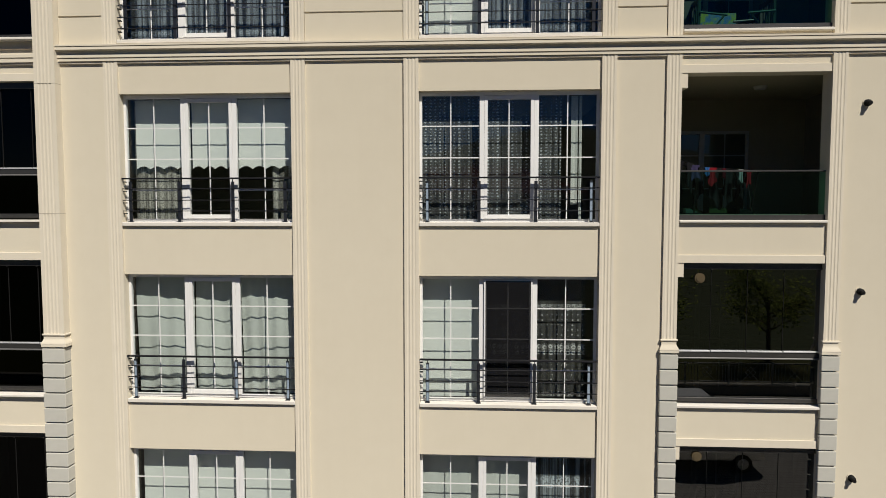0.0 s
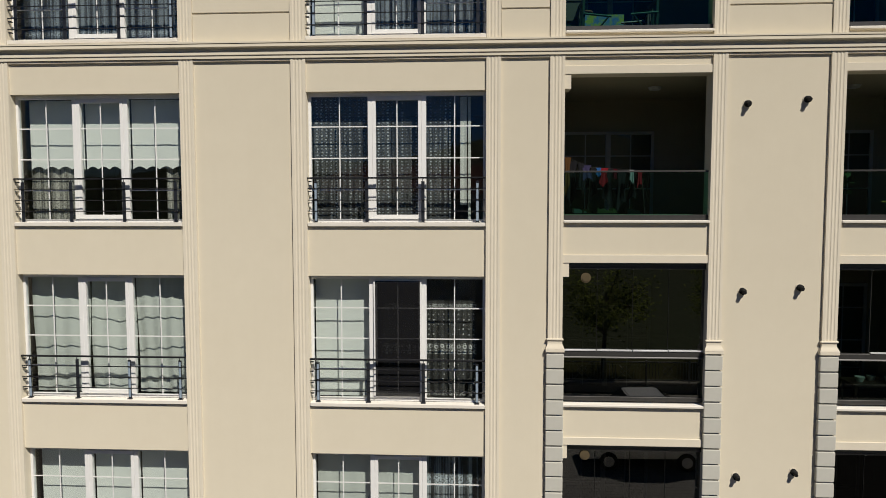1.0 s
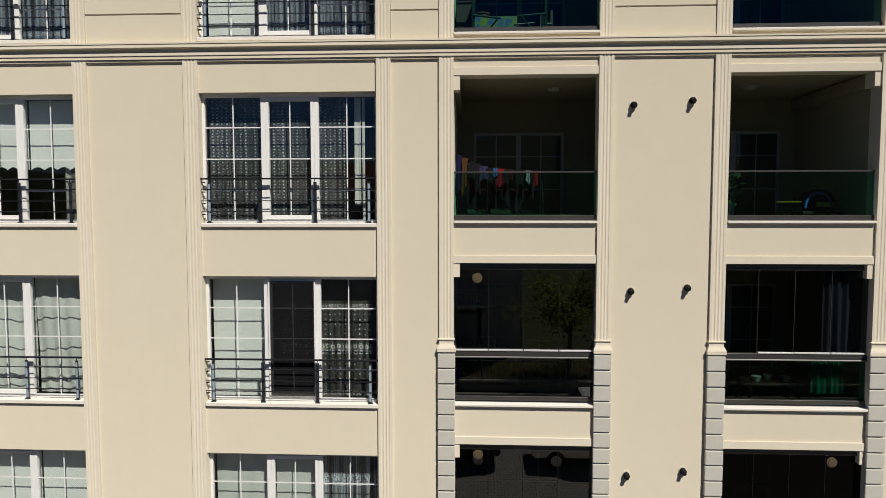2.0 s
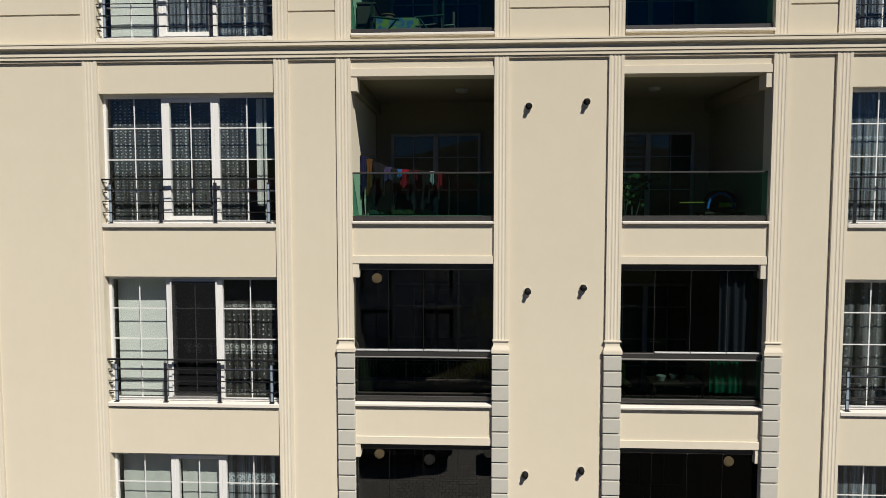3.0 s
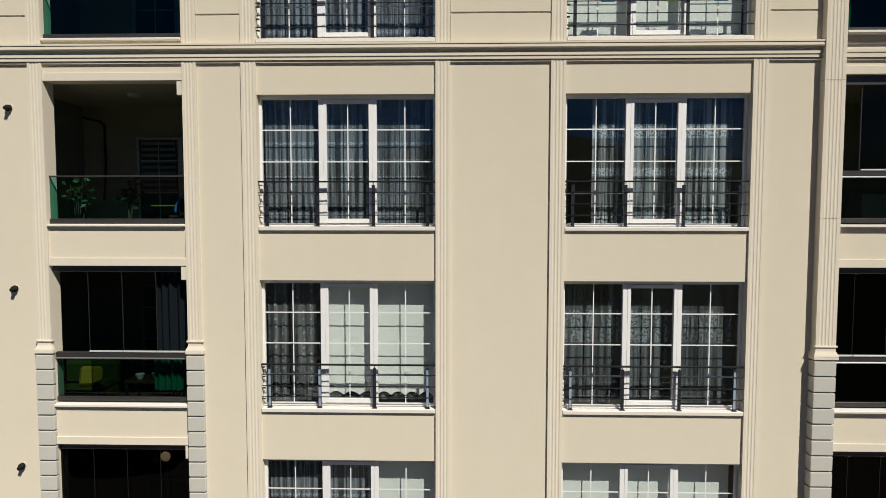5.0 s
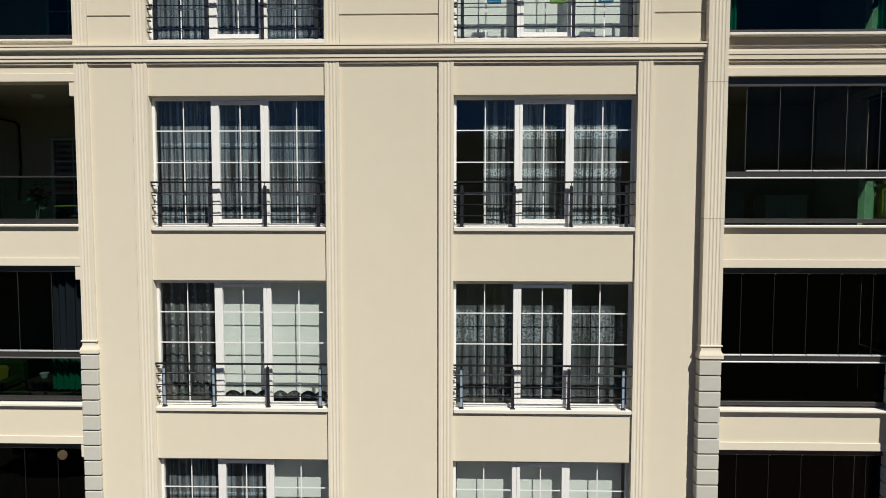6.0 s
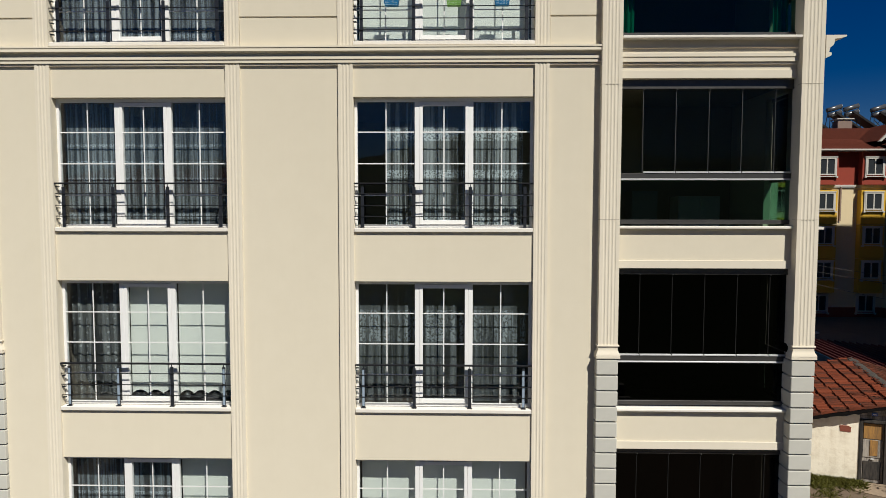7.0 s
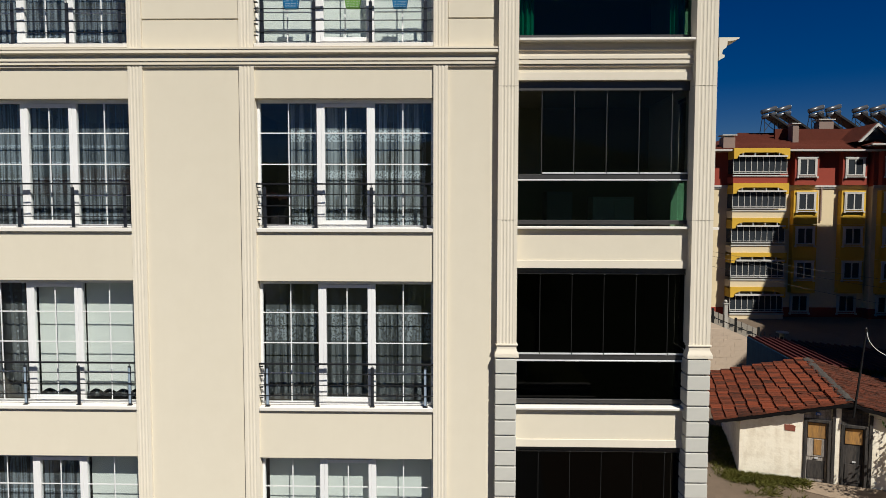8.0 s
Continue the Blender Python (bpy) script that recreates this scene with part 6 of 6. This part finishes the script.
cab = thing("cabinet", pose(22.9, 2.05, 8.05), "low white cabinet against the balcony wall", "cabinet")
part("body", boxes((0, 0.8, 0, 0.5, 0, 0.95), bevel=0.005), POT, cab)
part("door", boxes((0.02, 0.38, -0.02, -0.002, 0.05, 0.9), bevel=0.004), POT, cab)
part("door", boxes((0.42, 0.78, -0.02, -0.002, 0.05, 0.9), bevel=0.004), POT, cab)


# ---- baskets on the top railing ----
def basket(x, material, label):
    z = 11.96
    ob = thing("hanging_basket", pose(x, -0.07, z), label, "basket", "railing baskets")
    for k in range(5):
        zz = 0.02 + k * 0.026
        g = 0.11 + 0.004 * k
        part("band", boxes((-g, g, -0.055, -0.048, zz, zz + 0.016), (-g, g, 0.04, 0.047, zz, zz + 0.016), (-g, -g + 0.006, -0.048, 0.04, zz, zz + 0.016), (g - 0.006, g, -0.048, 0.04, zz, zz + 0.016)), material, ob)
    part("base", boxes((-0.105, 0.105, -0.05, 0.045, 0.0, 0.012)), material, ob)
    for xx in (-0.1, -0.05, 0.0, 0.05, 0.1):
        part("rib", boxes((xx - 0.006, xx + 0.006, -0.058, -0.0552, 0.0, 0.145)), material, ob)
    part("handle", boxes((-0.05, -0.04, 0.047, 0.055, 0.12, 0.235), (0.04, 0.05, 0.047, 0.055, 0.12, 0.235), (-0.05, 0.05, 0.047, 0.055, 0.225, 0.24)), material, ob)


BLUE_PLASTIC, GREEN_PLASTIC = dye("blue_plastic", (0.02, 0.16, 0.34), 0.5), dye("green_plastic", (0.18, 0.36, 0.09), 0.5)
basket(17.565, BLUE_PLASTIC, "blue plastic basket hung on the window railing")
basket(18.56, GREEN_PLASTIC, "green plastic basket hung on the window railing")
basket(19.32, BLUE_PLASTIC, "blue plastic basket hung on the window railing")

# ---- the far side of the street, seen only in the glass ----
structure("kerb", boxes((-60, 27, -19.8, -19.5, -0.39, -0.2), bevel=0.02), STONE, "pale concrete kerb along the street", "kerb")
structure("street_wall", boxes((-30, 27, -21.1, -20.7, -0.5, 0.1), bevel=0.02), STONE, "low concrete wall under the street fence", "wall")
structure("bank", boxes((-30, 27, -26.5, -21.1, -0.5, 0.05)), surface("bank_turf", (0.045, 0.06, 0.015), (0.08, 0.07, 0.03), 0.95, spec=0.05, coarse=0.8, fine=7.0, grain=40, bump=0.5, depth=0.03), "strip of rough turf behind the street fence", "ground")
FENCE_PAINT = surface("grey_fence_paint", (0.30, 0.31, 0.31), (0.22, 0.23, 0.23), 0.6, coarse=2.0, fine=12.0)
street_fence = thing("street_fence", pose(0, -20.9, 0.1), "grey metal fence with crossed panels along the far pavement", "fence")
for i in range(19):
    x = -14 + i * 2.1
    part("post", boxes((x - 0.04, x + 0.04, -0.04, 0.04, -0.02, 1.08)), FENCE_PAINT, street_fence)
for z in (0.1, 1.0):
    part("rail", boxes((-14, 23.8, -0.02, 0.02, z - 0.025, z + 0.025)), FENCE_PAINT, street_fence)
for i in range(18):
    x = -14 + i * 2.1
    bm = bmesh.new()
    for k in range(1, 14):
        if k < 5 or k > 9:
            xx = x + k * 0.15
            box(bm, xx - 0.013, xx + 0.013, -0.01, 0.01, 0.12, 0.98)
    part("bars", bm, FENCE_PAINT, street_fence)
    bm = bmesh.new()
    for z0, z1 in ((0.12, 0.98), (0.98, 0.12)):
        rod(bm, (x + 0.65, 0, z0), (x + 1.45, 0, z1), 0.018, 6)
    for a, b in (((1.05, 0.28), (1.3, 0.55)), ((1.3, 0.55), (1.05, 0.82)), ((1.05, 0.82), (0.8, 0.55)), ((0.8, 0.55), (1.05, 0.28))):
        rod(bm, (x + a[0], 0, a[1]), (x + b[0], 0, b[1]), 0.018, 6)
    part("crossed_panel", bm, FENCE_PAINT, street_fence)
# translucent leaf, its colour raised so the backlit crowns look sunlit
STREET_LEAF = cloth_mat("sunlit_leaf", (0.16, 0.19, 0.05), 0.0, through_light=0.5)
for k, (x, y, hgt, cr) in enumerate(((9.6, -23.6, 7.5, 2.6), (17.5, -26, 7.0, 2.4), (-12.0, -24, 7.5, 2.5), (25.0, -27, 8.0, 2.8))):
    tree(x, y, hgt, cr, 20 + k, 0.11, 3600, "leafy street tree behind a metal fence", 0.14, STREET_LEAF)


def opposite_flats(x0, x1, y):
    """Flats across the street: storeys, windows, balconies with white railings."""
    ob = thing("apartment_building", pose(0, 0, 0), "grey rendered flats with white-railed balconies across the street", "building")
    grey = surface("grey_render", (0.34, 0.34, 0.35), (0.28, 0.28, 0.29), 0.9, coarse=0.4, fine=3.0, grain=40, streak=0.3)
    part("wall", boxes((x0, x1, y - 9, y, -0.5, 9.6)), grey, ob)
    part("roof", hip_roof(x0 - 0.5, x1 + 0.5, y - 9.5, y + 0.5, 9.6, 2.0, x0 + 4, x1 - 4), ROOF_BROWN, ob)
    for s in range(3):
        z = 0.75 + 3.0 * s
        n = int((x1 - x0) // 3.6)
        for k in range(n):
            x = x0 + 1.0 + k * (x1 - x0 - 1.5) / n
            far_window(ob, x, z, y, 1.7, 1.75)
            if s and k % 2:
                slab = part("balcony", boxes((x - 0.6, x + 2.4, y, y + 1.2, z - 0.85, z - 0.7)), TRIM_WHITE, ob)
                bm = bmesh.new()
                for i in range(21):
                    xx = x - 0.58 + i * 0.148
                    box(bm, xx - 0.015, xx + 0.015, y + 1.15, y + 1.18, z - 0.7, z + 0.2)
                box(bm, x - 0.6, x + 2.4, y + 1.13, y + 1.2, z + 0.2, z + 0.26)
                part("railing", bm, TRIM_WHITE, slab)


opposite_flats(-9.0, 7.4, -27.5)


def car(x, y, turn, paint, label):
    ob = thing("car", pose(x, y, -0.33, 0, 0, turn), label, "car")
    side = [(-2.1, 0.35), (-2.1, 0.75), (-1.9, 0.9), (-1.0, 0.98), (-0.45, 1.42), (0.95, 1.45), (1.65, 1.0), (2.1, 0.9), (2.15, 0.4)]
    bm = extrude(side, "y", -0.82, 0.82)
    bmesh.ops.bevel(bm, geom=[e for e in bm.edges], offset=0.06, segments=2, affect="EDGES")
    body = part("body", bm, paint, ob)
    glass = base_mat("car_glass", (0.02, 0.025, 0.03), 0.05)
    for s in (-1, 1):
        part("side_window", extrude([(-0.85, 1.0), (-0.38, 1.36), (0.9, 1.38), (1.4, 1.02)], "y", s * 0.822, s * 0.832), glass, body)
    part("windscreen", extrude([(-0.98, 1.0), (-0.48, 1.40), (-0.50, 1.42), (-1.0, 1.02)], "y", -0.7, 0.7), glass, body)
    part("rear_window", extrude([(1.0, 1.43), (1.6, 1.03), (1.62, 1.05), (1.02, 1.45)], "y", -0.7, 0.7), glass, body)
    for wx in (-1.3, 1.35):
        for wy in (-0.8, 0.8):
            bm = bmesh.new()
            rod(bm, (wx, wy - 0.1, 0.31), (wx, wy + 0.1, 0.31), 0.31, 20)
            wheel = part("wheel", bm, PIPE, ob)
            bm = bmesh.new()
            rod(bm, (wx, wy - 0.105, 0.31), (wx, wy + 0.105, 0.31), 0.19, 16)
            part("rim", bm, ALU, wheel)


WHITE_PAINT = surface("white_car_paint", (0.75, 0.75, 0.74), (0.68, 0.68, 0.67), 0.25)
car(9.4, -15.6, 0, WHITE_PAINT, "white saloon car parked across the street")
car(8.65, -11.95, 0, WHITE_PAINT, "white saloon car standing on the block paving")
car(3.3, -11.95, 0, surface("dark_car_paint", (0.02, 0.02, 0.024), (0.03, 0.03, 0.034), 0.25), "dark saloon car standing on the block paving")
